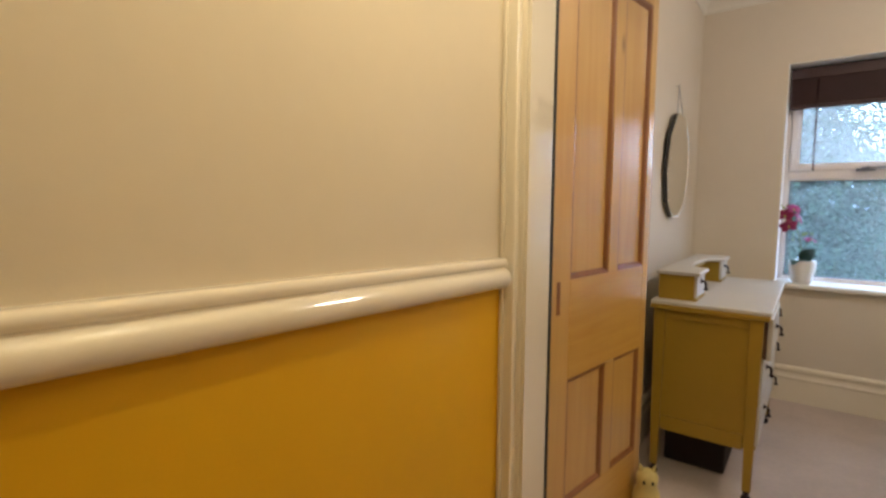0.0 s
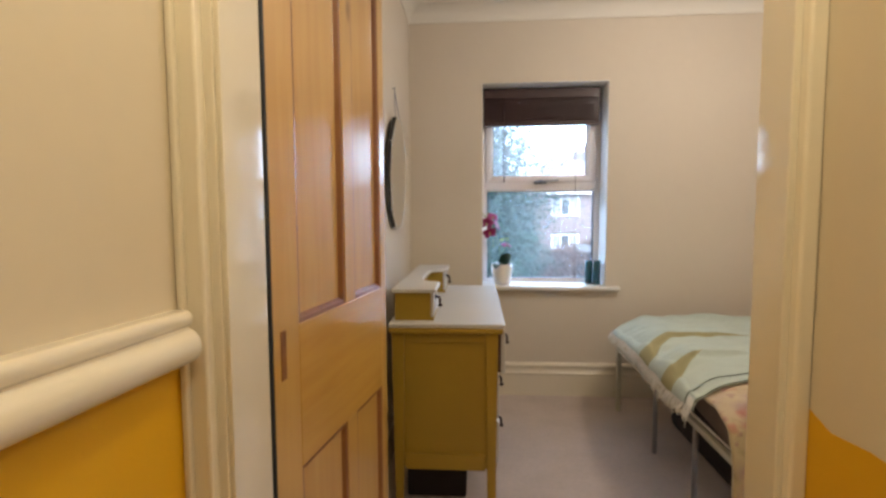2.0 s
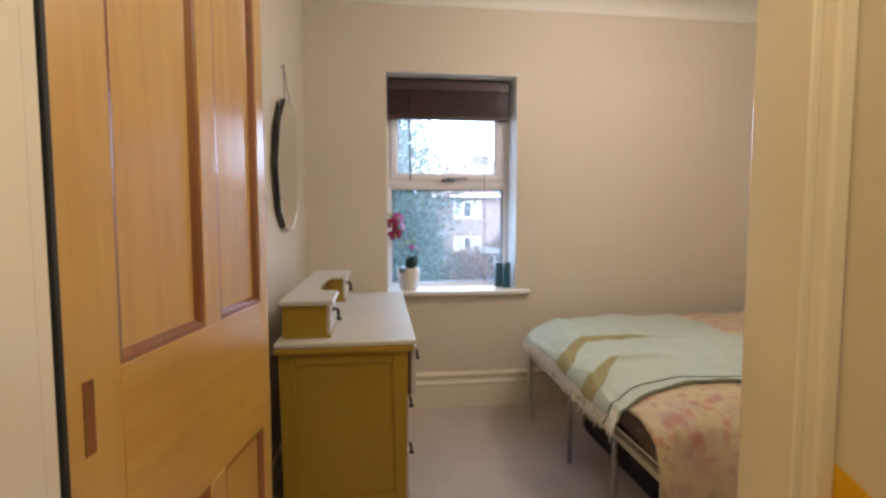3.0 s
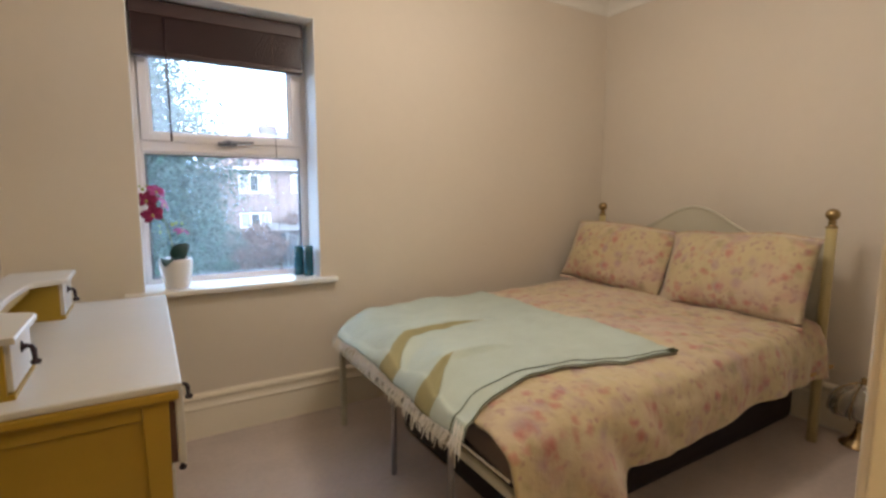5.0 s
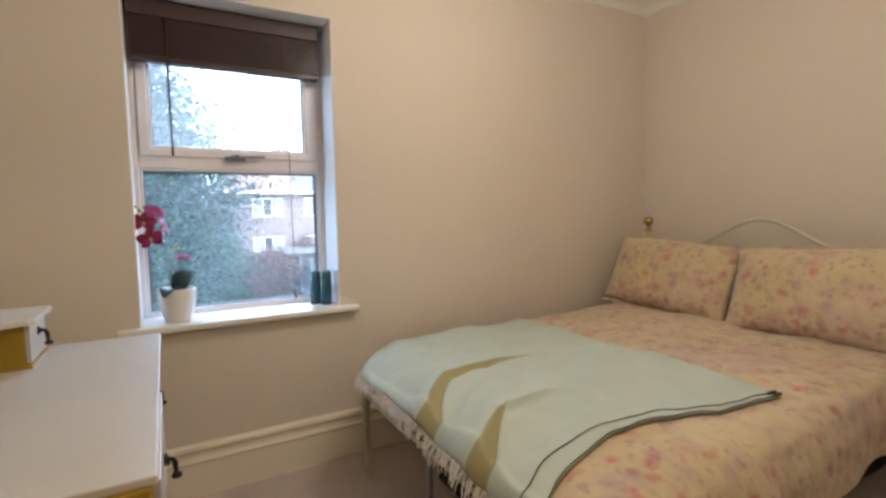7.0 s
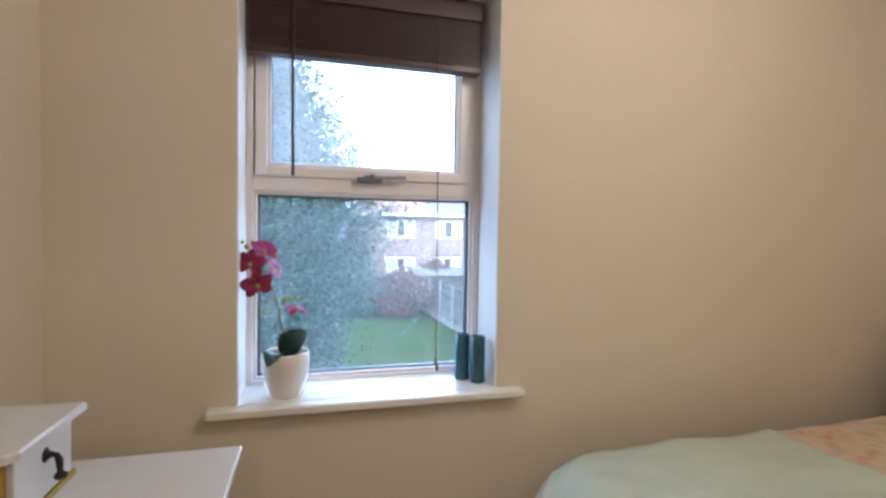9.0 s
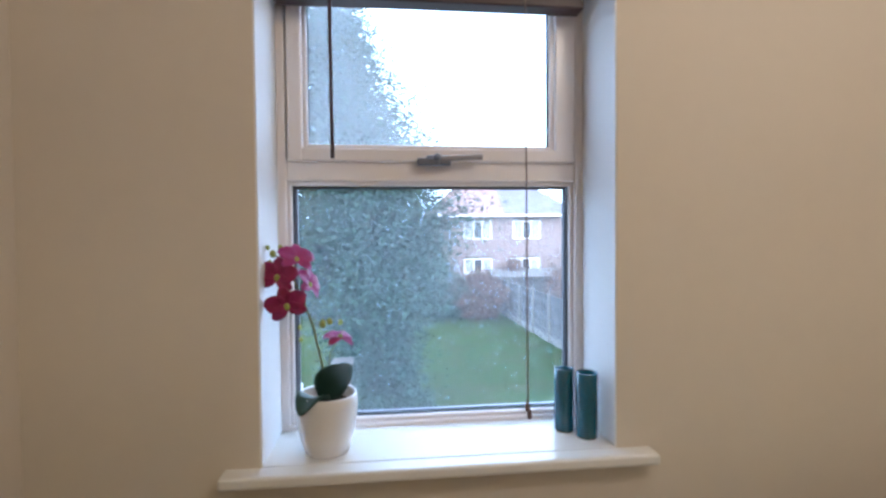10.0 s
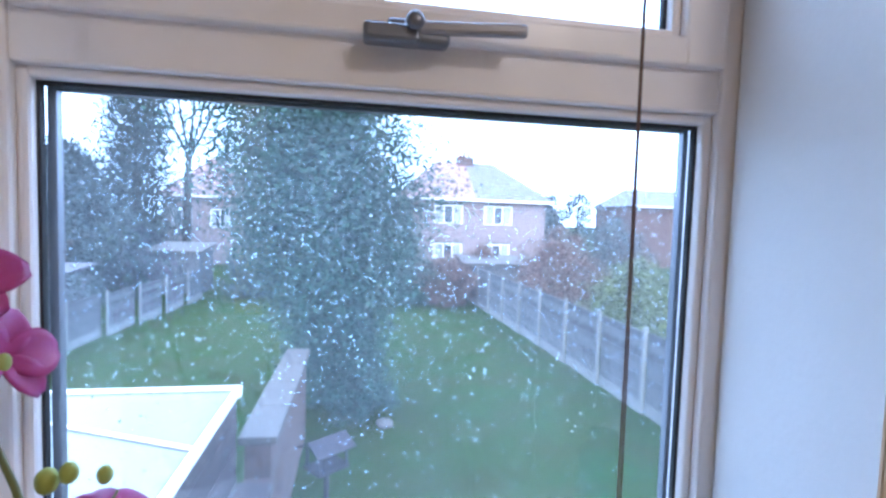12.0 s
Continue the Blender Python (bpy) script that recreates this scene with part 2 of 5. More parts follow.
PANE = wet_glass("wet_window_glass", 0.021)
PANE_TOP = wet_glass("misted_window_glass", 0.075, (1.0, 0.97, 0.97))
PETALGLASS = glass("frosted_lamp_glass", 0.35, (0.95, 0.93, 0.88))
OLDWOOD = wood("weathered_stool_wood", (0.13, 0.07, 0.06), (0.07, 0.035, 0.035), (20.0, 20.0, 3.0), 0.55, 0.05)
CATPAINT = mat("pale_yellow_ceramic", (0.66, 0.55, 0.22), 0.4, vary=0.08, size=30)


# ---- mesh helpers ----
def part(name, bm, material, parent=None, label="", smooth=False):
    """Link a bmesh as one mesh object, under a thing or a part if one is given."""
    me = bpy.data.meshes.new(name)
    bm.normal_update()
    bm.to_mesh(me)
    bm.free()
    for m in material if isinstance(material, (list, tuple)) else (material,):
        me.materials.append(m)
    if smooth:
        me.shade_smooth()
    ob = new(name, me)
    if parent:
        ob.parent = parent
        ob.matrix_parent_inverse = parent.matrix_world.inverted()
    if label:
        tagged(ob, label)
    return ob


def empty(name, label, category, at=(0, 0, 0), group=""):
    ob = new(name)
    ob.location = at
    bpy.context.view_layer.update()
    return tagged(ob, label, category, group)


def box(x0, x1, y0, y1, z0, z1, bevel=0.0, seg=2, bm=None):
    b = bmesh.new()
    bmesh.ops.create_cube(b, size=1)
    for v in b.verts:
        v.co = Vector(((x0 + x1) / 2 + v.co.x * (x1 - x0), (y0 + y1) / 2 + v.co.y * (y1 - y0), (z0 + z1) / 2 + v.co.z * (z1 - z0)))
    if bevel:
        bmesh.ops.bevel(b, geom=b.edges[:], offset=bevel, segments=seg, profile=0.5, affect="EDGES")
    return b if bm is None else merge(bm, b)


def merge(bm, b, m=None):
    if m is not None:
        b.transform(m)
    me = bpy.data.meshes.new("tmp")
    b.to_mesh(me)
    b.free()
    bm.from_mesh(me)
    bpy.data.meshes.remove(me)
    return bm


def lathe(profile, seg=24, at=(0, 0, 0)):
    """Turn a profile of (radius, z) about the z axis."""
    b = bmesh.new()
    rings = []
    for r, z in profile:
        rings.append([b.verts.new((at[0] + r * math.cos(2 * math.pi * k / seg), at[1] + r * math.sin(2 * math.pi * k / seg), at[2] + z)) for k in range(seg)])
    for lo, hi in zip(rings, rings[1:]):
        for k in range(seg):
            b.faces.new((lo[k], lo[(k + 1) % seg], hi[(k + 1) % seg], hi[k]))
    b.faces.new(rings[0][::-1])
    b.faces.new(rings[-1])
    return b


def tube(points, radius, seg=8, bm=None):
    """A round bar along points; radius is one number or one for each point."""
    pts = [Vector(p) for p in points]
    rad = radius if isinstance(radius, (list, tuple)) else [radius] * len(pts)
    b = bm or bmesh.new()
    rings, side = [], None
    for i, p in enumerate(pts):
        d = (pts[min(i + 1, len(pts) - 1)] - pts[max(i - 1, 0)]).normalized()
        if side is None:
            side = d.orthogonal().normalized()
        side = (side - d * side.dot(d)).normalized()
        up = d.cross(side)
        rings.append([b.verts.new(p + rad[i] * (math.cos(2 * math.pi * k / seg) * side + math.sin(2 * math.pi * k / seg) * up)) for k in range(seg)])
    for lo, hi in zip(rings, rings[1:]):
        for k in range(seg):
            b.faces.new((lo[k], lo[(k + 1) % seg], hi[(k + 1) % seg], hi[k]))
    b.faces.new(rings[0][::-1])
    b.faces.new(rings[-1])
    return b


def moulding(profile, path):
    """Sweep a profile of (out, z) along a plan path of (x, y); out is to the left of the way."""
    b = bmesh.new()
    rows = []
    pts = [Vector(p) for p in path]
    for i, p in enumerate(pts):
        before = (p - pts[i - 1]).normalized() if i else None
        after = (pts[i + 1] - p).normalized() if i < len(pts) - 1 else None
        na = [Vector((-d.y, d.x)) for d in (before, after) if d is not None]
        nrm = na[0] if len(na) == 1 else (na[0] + na[1]) / (1 + na[0].dot(na[1]))
        rows.append([b.verts.new((p.x + nrm.x * o, p.y + nrm.y * o, z)) for o, z in profile])
    for lo, hi in zip(rows, rows[1:]):
        for k in range(len(profile) - 1):
            b.faces.new((lo[k], lo[k + 1], hi[k + 1], hi[k]))
    for row in (rows[0], rows[-1]):
        b.faces.new(row)
    bmesh.ops.recalc_face_normals(b, faces=b.faces[:])
    return b


def grid(nu, nv, f, thick=0.0):
    """A sheet of nu x nv cells by f(u, v), closed to a slab when thick is given."""
    b = bmesh.new()
    v = [[b.verts.new(f(i / nu, j / nv)) for j in range(nv + 1)] for i in range(nu + 1)]
    for i in range(nu):
        for j in range(nv):
            b.faces.new((v[i][j], v[i + 1][j], v[i + 1][j + 1], v[i][j + 1]))
    if thick:
        b.normal_update()
        bmesh.ops.solidify(b, geom=b.faces[:], thickness=thick)
    return b


def structure(name, bm, material, label):
    return tagged(part(name, bm, material, None, label), kind="structure")


# ---- rooms: walls, floor, ceiling ----
XL, XR, YW, YD = -0.592, 3.065, 3.920, 1.338          # bedroom: left, right, window wall, door wall
HL, HR, YH, TOP = -0.608, 0.376, -1.7, 2.70        # landing: left, right, back; ceiling height
W0, W1, WB, WT = -0.087, 0.772, 0.755, 2.188       # window opening
J0, J1, HEAD = -0.573, 0.364, 2.21                 # rough door opening

structure("floor", box(HL - 0.2, XR + 0.2, YH - 0.2, YW + 0.3, -0.15, 0.0), CARPET, "beige-grey cut pile fitted carpet")
structure("wall_lower_storey", box(HL - 0.2, XR + 0.2, YH - 0.2, YW + 0.3, -2.7, -0.151), MAGNOLIA, "rendered wall of the storey below")
structure("ceiling", box(HL - 0.2, XR + 0.2, YH - 0.2, YW + 0.3, TOP, TOP + 0.15), CEILING, "white painted plaster ceiling")
structure("wall_west", box(XL - 0.2, XL, 1.45, YW, 0, TOP), MAGNOLIA, "magnolia painted plaster wall behind the chest")
structure("wall_east", box(XR, XR + 0.2, YD - 0.09, YW, 0, TOP), MAGNOLIA, "magnolia painted plaster wall behind the bed head")
bm = box(XL - 0.2, W0, YW, YW + 0.30, 0, TOP)
box(W1, XR + 0.2, YW, YW + 0.30, 0, TOP, bm=bm)
box(W0, W1, YW, YW + 0.30, WT, TOP, bm=bm)
box(W0, W1, YW, YW + 0.30, 0, WB, bm=bm)
structure("wall_north", bm, MAGNOLIA, "magnolia painted plaster wall with the window opening")
bm = box(J1, XR, YD - 0.085, YD, 0, TOP)
box(J0, J1, YD - 0.085, YD, HEAD, TOP, bm=bm)
box(XL - 0.2, J0, YD - 0.05, 1.45, 0, TOP, bm=bm)
structure("wall_south", bm, MAGNOLIA, "magnolia painted partition wall with the doorway")
# white plaster lining of the window recess
bm = box(W0 - 0.002, W0 + 0.004, YW + 0.002, YW + 0.205, WB, WT)
box(W1 - 0.004, W1 + 0.002, YW + 0.002, YW + 0.205, WB, WT, bm=bm)
box(W0 + 0.004, W1 - 0.004, YW + 0.002, YW + 0.205, WT - 0.004, WT + 0.002, bm=bm)
structure("trim_recess", bm, REVEAL, "white painted plaster lining of the window recess")

DADO = 1.095
bm = box(HL - 0.2, HL, YH, YD - 0.05, DADO, TOP)
structure("wall_landing_west", bm, LANDING_CREAM, "cream painted landing wall above the dado rail")
structure("wall_landing_west_lower", box(HL - 0.2, HL, YH, YD - 0.05, 0, DADO), OCHRE, "ochre yellow painted landing wall below the dado rail")
bm = bmesh.new()
STEPS = 44
pts = [(YH + (YD - 0.085 - YH) * k / STEPS, 0.985 + 0.006 * math.sin(k * 1.7) + 0.004 * math.sin(k * 0.6)) for k in range(STEPS + 1)]
pts[-1] = (pts[-1][0], pts[-1][1] + 0.022)
for (ya, za), (yb, zb) in zip(pts, pts[1:]):
    q = [bm.verts.new((HR - 0.0012, y, z)) for y, z in ((ya, 0), (yb, 0), (yb, zb), (ya, za))]
    bm.faces.new(q)
bmesh.ops.remove_doubles(bm, verts=bm.verts[:], dist=0.0005)
bmesh.ops.solidify(bm, geom=bm.faces[:], thickness=0.0008)
structure("wall_landing_east_paint", bm, OCHRE, "ochre yellow paint with an uneven hand-cut top edge")
structure("wall_landing_east", box(HR, HR + 0.2, YH, YD - 0.085, 0, TOP), LANDING_CREAM, "cream painted landing wall beside the doorway")
structure("wall_landing_south", box(HL - 0.2, HR + 0.2, YH - 0.2, YH, 0, TOP), MAGNOLIA, "cream painted landing end wall")

# mouldings
rail = [(0, 1.058)]
for k in range(22):          # broad rounded nose
    a = radians(-90 + 158 * k / 21)
    rail.append((0.017 + 0.033 * math.cos(a), 1.089 + 0.031 * math.sin(a)))
rail += [(0.026, 1.1185), (0.026, 1.122)]
for k in range(12):          # smaller bead above the quirk
    a = radians(-70 + 160 * k / 11)
    rail.append((0.021 + 0.013 * math.cos(a), 1.1355 + 0.0145 * math.sin(a)))
rail += [(0.010, 1.1505), (0.0, 1.151)]
rail = [(0.85 * o, 1.102 + 0.95 * (z - 1.10)) for o, z in rail]
b = moulding(rail, [(HL, 1.234), (HL, YH)])
for v in b.verts:
    v.co.z += 0.004 + 0.032 * (0.8 - v.co.y)      # the old rail runs a little downhill to the door
structure("trim_dado_rail", b, CREAM_GLOSS, "cream gloss painted moulded dado rail")
skirt = [(0, 0), (0.020, 0), (0.020, 0.150), (0.024, 0.156), (0.024, 0.165), (0.019, 0.172), (0.015, 0.186), (0.016, 0.200),
         (0.022, 0.208), (0.024, 0.218), (0.020, 0.229), (0.010, 0.236), (0, 0.237)]
structure("baseboard", moulding(skirt, [(J1 + 0.0955, YD), (XR, YD), (XR, YW), (XL, YW), (XL, 1.46)]), CREAM_GLOSS, "tall cream gloss moulded skirting board")
structure("baseboard_landing", moulding(skirt, [(HL, 1.2425), (HL, YH), (HR, YH), (HR, 1.22)]), CREAM_GLOSS, "tall cream gloss skirting board of the landing")
cove = [(0, 2.596), (0.006, 2.596), (0.010, 2.602), (0.012, 2.612)] + [(0.10 - 0.088 * math.cos(radians(a)), 2.612 + 0.078 * math.sin(radians(a))) for a in range(10, 91, 10)] + [(0.118, 2.690), (0.120, TOP), (0, TOP)]
structure("trim_cornice", moulding(cove, [(XL, 1.46), (XL, 1.45), (J1, 1.35), (J1 + 0.02, YD), (XR, YD), (XR, YW), (XL, YW), (XL, 1.47)]), CEILING, "white plaster coved cornice")


# ---- doorway and open door ----
def doorway():
    """Lining, stops and architraves of the doorway."""
    d = tagged(empty("door_frame", "cream gloss painted door lining with moulded architraves", "door frame", (0, YD, 0)), kind="structure")
    part("lining", box(J0, J0 + 0.022, YD - 0.064, 1.452, 0, HEAD, 0.002), CREAM_GLOSS, d)
    part("lining", box(J1 - 0.024, J1, YD - 0.088, YD - 0.004, 0, HEAD, 0.002), CREAM_GLOSS, d)
    part("lining", box(J0 + 0.022, J1 - 0.022, YD - 0.086, YD, HEAD - 0.025, HEAD, 0.002), CREAM_GLOSS, d)
    part("door_stop", box(J0 + 0.022, J0 + 0.031, YD - 0.058, 1.412, 0, HEAD - 0.025, 0.002), CREAM_GLOSS, d)
    part("architrave", box(HL + 0.001, J0 + 0.006, 1.250, 1.2875, 0, HEAD + 0.06, 0.005, 3), CREAM_GLOSS, d)
    b = box(HL + 0.001, HL + 0.012, 1.236, 1.2505, 0, HEAD + 0.06, 0.003)
    part("architrave_bead", b, CREAM_GLOSS, d)
    part("architrave", box(J1 - 0.014, HR - 0.0005, YD - 0.108, YD - 0.0855, 0, HEAD + 0.06, 0.005, 3), CREAM_GLOSS, d)
    part("architrave", box(J0 + 0.006, J1 - 0.014, YD - 0.108, YD - 0.0855, HEAD - 0.01, HEAD + 0.06, 0.005, 3), CREAM_GLOSS, d)
    part("architrave", box(J1 + 0.030, J1 + 0.095, YD + 0.0005, YD + 0.018, 0, HEAD + 0.06, 0.005, 3), CREAM_GLOSS, d)


doorway()


def panel_door():
    """A four-panelled pine door, hinged at its origin, its leaf along +x and its landing face at y = 0 looking to -y."""
    d = tagged(empty("door_1", "open four-panelled door of varnished pine", "door"), kind="structure")
    w, h, t = 0.722, 2.18, 0.036
    s1, m0, m1, s2 = 0.112, 0.377, 0.446, 0.672
    z0, r0, r1, zt = 0.235, 0.69, 1.035, 2.07

    def member(name, x0, x1, za, zb, material):
        part(name, box(x0, x1, 0, t, za, zb, 0.0015, 1), material, d)

    member("stile", 0, s1, 0.008, h, PINE)
    member("stile", s2, w, 0.008, h, PINE)
    member("muntin", m0, m1, z0, r0, PINE)
    member("muntin", m0, m1, r1, zt, PINE)
    member("bottom_rail", s1, s2, 0.008, z0, PINE_X)
    member("lock_rail", s1, s2, r0, r1, PINE_X)
    member("top_rail", s1, s2, zt, h, PINE_X)
    for x0, x1 in ((s1, m0), (m1, s2)):
        for za, zb in ((z0, r0), (r1, zt)):
            part("panel", box(x0, x1, 0.014, 0.022, za, zb), PINE, d)
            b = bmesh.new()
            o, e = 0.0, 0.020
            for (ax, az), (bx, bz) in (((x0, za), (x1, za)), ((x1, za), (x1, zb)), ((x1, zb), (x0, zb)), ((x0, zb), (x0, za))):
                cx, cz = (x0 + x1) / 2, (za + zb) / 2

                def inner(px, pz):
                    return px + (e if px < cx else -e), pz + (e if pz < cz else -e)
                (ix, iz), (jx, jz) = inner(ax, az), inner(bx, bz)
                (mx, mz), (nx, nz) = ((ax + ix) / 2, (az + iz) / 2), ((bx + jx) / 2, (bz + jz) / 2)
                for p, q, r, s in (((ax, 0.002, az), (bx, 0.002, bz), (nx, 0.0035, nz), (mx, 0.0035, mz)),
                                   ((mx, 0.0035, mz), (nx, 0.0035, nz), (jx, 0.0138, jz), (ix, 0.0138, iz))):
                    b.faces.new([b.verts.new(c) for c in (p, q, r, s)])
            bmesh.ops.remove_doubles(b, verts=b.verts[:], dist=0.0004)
            # shade of the panel recess is painted in by the darker pine
            part("panel_moulding", b, PINE_SHADE_AND_PATCH, d)
    # filled old lock mortise and screw holes
    part("mortise_patch", box(0.030, 0.052, -0.0012, 0.001, 0.925, 1.035, 0.0005, 1), PINE_SHADE_AND_PATCH, d)
    # black strip added for the shadow gap between lining and leaf
    part("gap_shade", box(-0.012, -0.002, -0.004, 0.012, 0.01, h, 0.002), GASKET, d)
    for z in (0.25, 1.85):
        hinge = part("hinge", box(-0.006, 0.001, 0.0, t, z, z + 0.09, 0.001), IRON, d)
    knob = part("door_knob", lathe([(0.022, 0), (0.024, 0.004), (0.010, 0.008), (0.009, 0.03), (0.022, 0.038), (0.026, 0.05), (0.020, 0.062), (0.004, 0.066)], 20), BRASS, d, smooth=True)
    knob.matrix_basis = pose(w - 0.055, t, 0.93, -90)
    d.matrix_basis = pose(-0.550, 1.468, 0.004, 0, 0, 81.6)
    return d


panel_door()


# ---- window ----
def window():
    w = tagged(empty("window_1", "white plastic window with a top-hung sash over a fixed pane, rain on the glass", "window", (0.34, 4.17, 0.79)), kind="structure")
    ya, yb = 4.128, 4.195
    x0, x1, z0, z1 = -0.104, 0.788, 0.778, 2.20
    gx0, gx1, gz0, gz1 = -0.050, 0.733, 0.809, 1.455     # fixed pane
    sx0, sx1, sz0, sz1 = -0.003, 0.672, 1.568, 2.09      # sash pane

    def ring(ax0, ax1, az0, az1, bx0, bx1, bz0, bz1, y0, y1, bevel=0.004):
        b = box(ax0, bx0, y0, y1, az0, az1, bevel)
        box(bx1, ax1, y0, y1, az0, az1, bevel, bm=b)
        box(bx0 - 0.003, bx1 + 0.003, y0, y1, az0, bz0, bevel, bm=b)
        box(bx0 - 0.003, bx1 + 0.003, y0, y1, bz1, az1, bevel, bm=b)
        return b

    part("window_frame", ring(x0, x1, z0, z1, gx0 - 0.012, gx1 + 0.012, gz0 - 0.012, 2.14, ya, yb), UPVC, w)
    for xa, xb in ((gx0 - 0.012, gx0 + 0.020), (gx1 - 0.030, gx1 + 0.012)):
        part("rebate", box(xa, xb, ya + 0.052, yb - 0.004, 1.5325, 2.139), UPVC, w)
    part("transom", box(gx0 - 0.012, gx1 + 0.012, ya + 0.0015, yb - 0.002, gz1 + 0.012, 1.532, 0.004), UPVC, w)
    part("glazing_bead", ring(gx0 - 0.013, gx1 + 0.013, gz0 - 0.013, gz1 + 0.013, gx0, gx1, gz0, gz1, ya + 0.012, ya + 0.030, 0.005), UPVC, w)
    part("gasket", ring(gx0 - 0.002, gx1 + 0.002, gz0 - 0.002, gz1 + 0.002, gx0 + 0.003, gx1 - 0.003, gz0 + 0.002, gz1 - 0.004, ya + 0.026, ya + 0.036, 0.001), GASKET, w)
    part("spacer_bar", ring(gx0, gx1, gz0, gz1, gx0 + 0.010, gx1 - 0.008, gz0 + 0.006, gz1 - 0.006, ya + 0.044, ya + 0.056, 0.001), PEWTER, w)
    sash = part("sash", ring(-0.056, 0.742, 1.520, 2.138, sx0 - 0.012, sx1 + 0.012, sz0 - 0.012, sz1 + 0.012, ya - 0.012, ya + 0.05, 0.005), UPVC, w)
    part("sash_bead", ring(sx0 - 0.014, sx1 + 0.014, sz0 - 0.014, sz1 + 0.014, sx0, sx1, sz0, sz1, ya + 0.002, ya + 0.020, 0.005), UPVC, sash)
    part("gasket", ring(sx0 - 0.002, sx1 + 0.002, sz0 - 0.002, sz1 + 0.002, sx0 + 0.003, sx1 - 0.004, sz0 + 0.002, sz1 - 0.002, ya + 0.016, ya + 0.026, 0.001), GASKET, sash)
    for name, a0, a1, c0, c1, y in (("pane", gx0 - 0.008, gx1 + 0.008, gz0 - 0.008, gz1 + 0.008, ya + 0.036), ("pane", sx0 - 0.008, sx1 + 0.008, sz0 - 0.008, sz1 + 0.008, ya + 0.026)):
        p = part(name, box(a0, a1, y, y + 0.005, c0, c1), PANE if c0 < 1.3 else PANE_TOP, w, "clear double glazing speckled with rain")
        p.visible_shadow = False
    # cockspur handle: lever, pivot cap and wedge nose
    h = part("handle", box(0.332, 0.470, ya - 0.045, ya - 0.034, 1.517, 1.532, 0.005, 3), SATIN, w, "grey metal cockspur handle")
    for v in h.data.vertices:
        k = (v.co.x - 0.332) / 0.142
        v.co.z += 0.008 * math.sin(2.2 * k) - 0.002 * k
        v.co.y += 0.010 * (1 - k) ** 2
    part("handle_plate", box(0.316, 0.385, ya - 0.034, ya - 0.012, 1.508, 1.535, 0.006, 3), PEWTER, h)
    part("handle_nose", box(0.291, 0.352, ya - 0.040, ya - 0.014, 1.507, 1.527, 0.005, 3), PEWTER, h)
    b = lathe([(0.009, 0), (0.010, 0.004), (0.007, 0.007), (0.002, 0.008)], 16)
    b.transform(pose(0.345, ya - 0.043, 1.528, 90))
    part("handle_pivot", b, PEWTER, h, smooth=True)
    sill = box(-0.168, 0.860, YW - 0.052, YW + 0.004, 0.757, 0.785, 0.008, 3)
    box(W0 + 0.003, W1 - 0.003, YW, ya + 0.004, 0.757, 0.7855, 0.002, bm=sill)
    tagged(part("window_sill", sill, WHITE_SATIN, w, "white painted timber window board with a rounded nose"))
    # rain on the outer face
    rng = np.random.default_rng(4)
    b = bmesh.new()
    for k in range(10500):
        x, z = rng.uniform(gx0 + 0.015, gx1 - 0.015), rng.uniform(gz0 + 0.02, gz1 - 0.015)
        if rng.random() > 0.06 + 0.94 * min(1, (z - gz0) / 0.52) ** 2.0:
            continue
        r = 0.00042 + 0.00085 * rng.random() ** 2.6
        sx, sz = 1 + 0.4 * rng.random(), 1 + 0.7 * rng.random()
        y = ya + 0.0412
        base = [b.verts.new((x + r * sx * math.cos(a), y, z + r * sz * math.sin(a))) for a in np.arange(6) * math.pi / 3]
        mid = [b.verts.new((x + 0.7 * r * sx * math.cos(a), y + 0.5 * r, z - 0.15 * r + 0.7 * r * sz * math.sin(a))) for a in np.arange(6) * math.pi / 3]
        b.faces.new(mid)
        for i in range(6):
            b.faces.new((base[i], base[(i + 1) % 6], mid[(i + 1) % 6], mid[i]))
        b.faces.new(base[::-1])
    drops = part("raindrops", b, LENS, None, "scattered raindrops clinging to the outside of the window pane", True)
    drops.visible_shadow = False
    tagged(drops, category="raindrops", kind="stuff")


window()


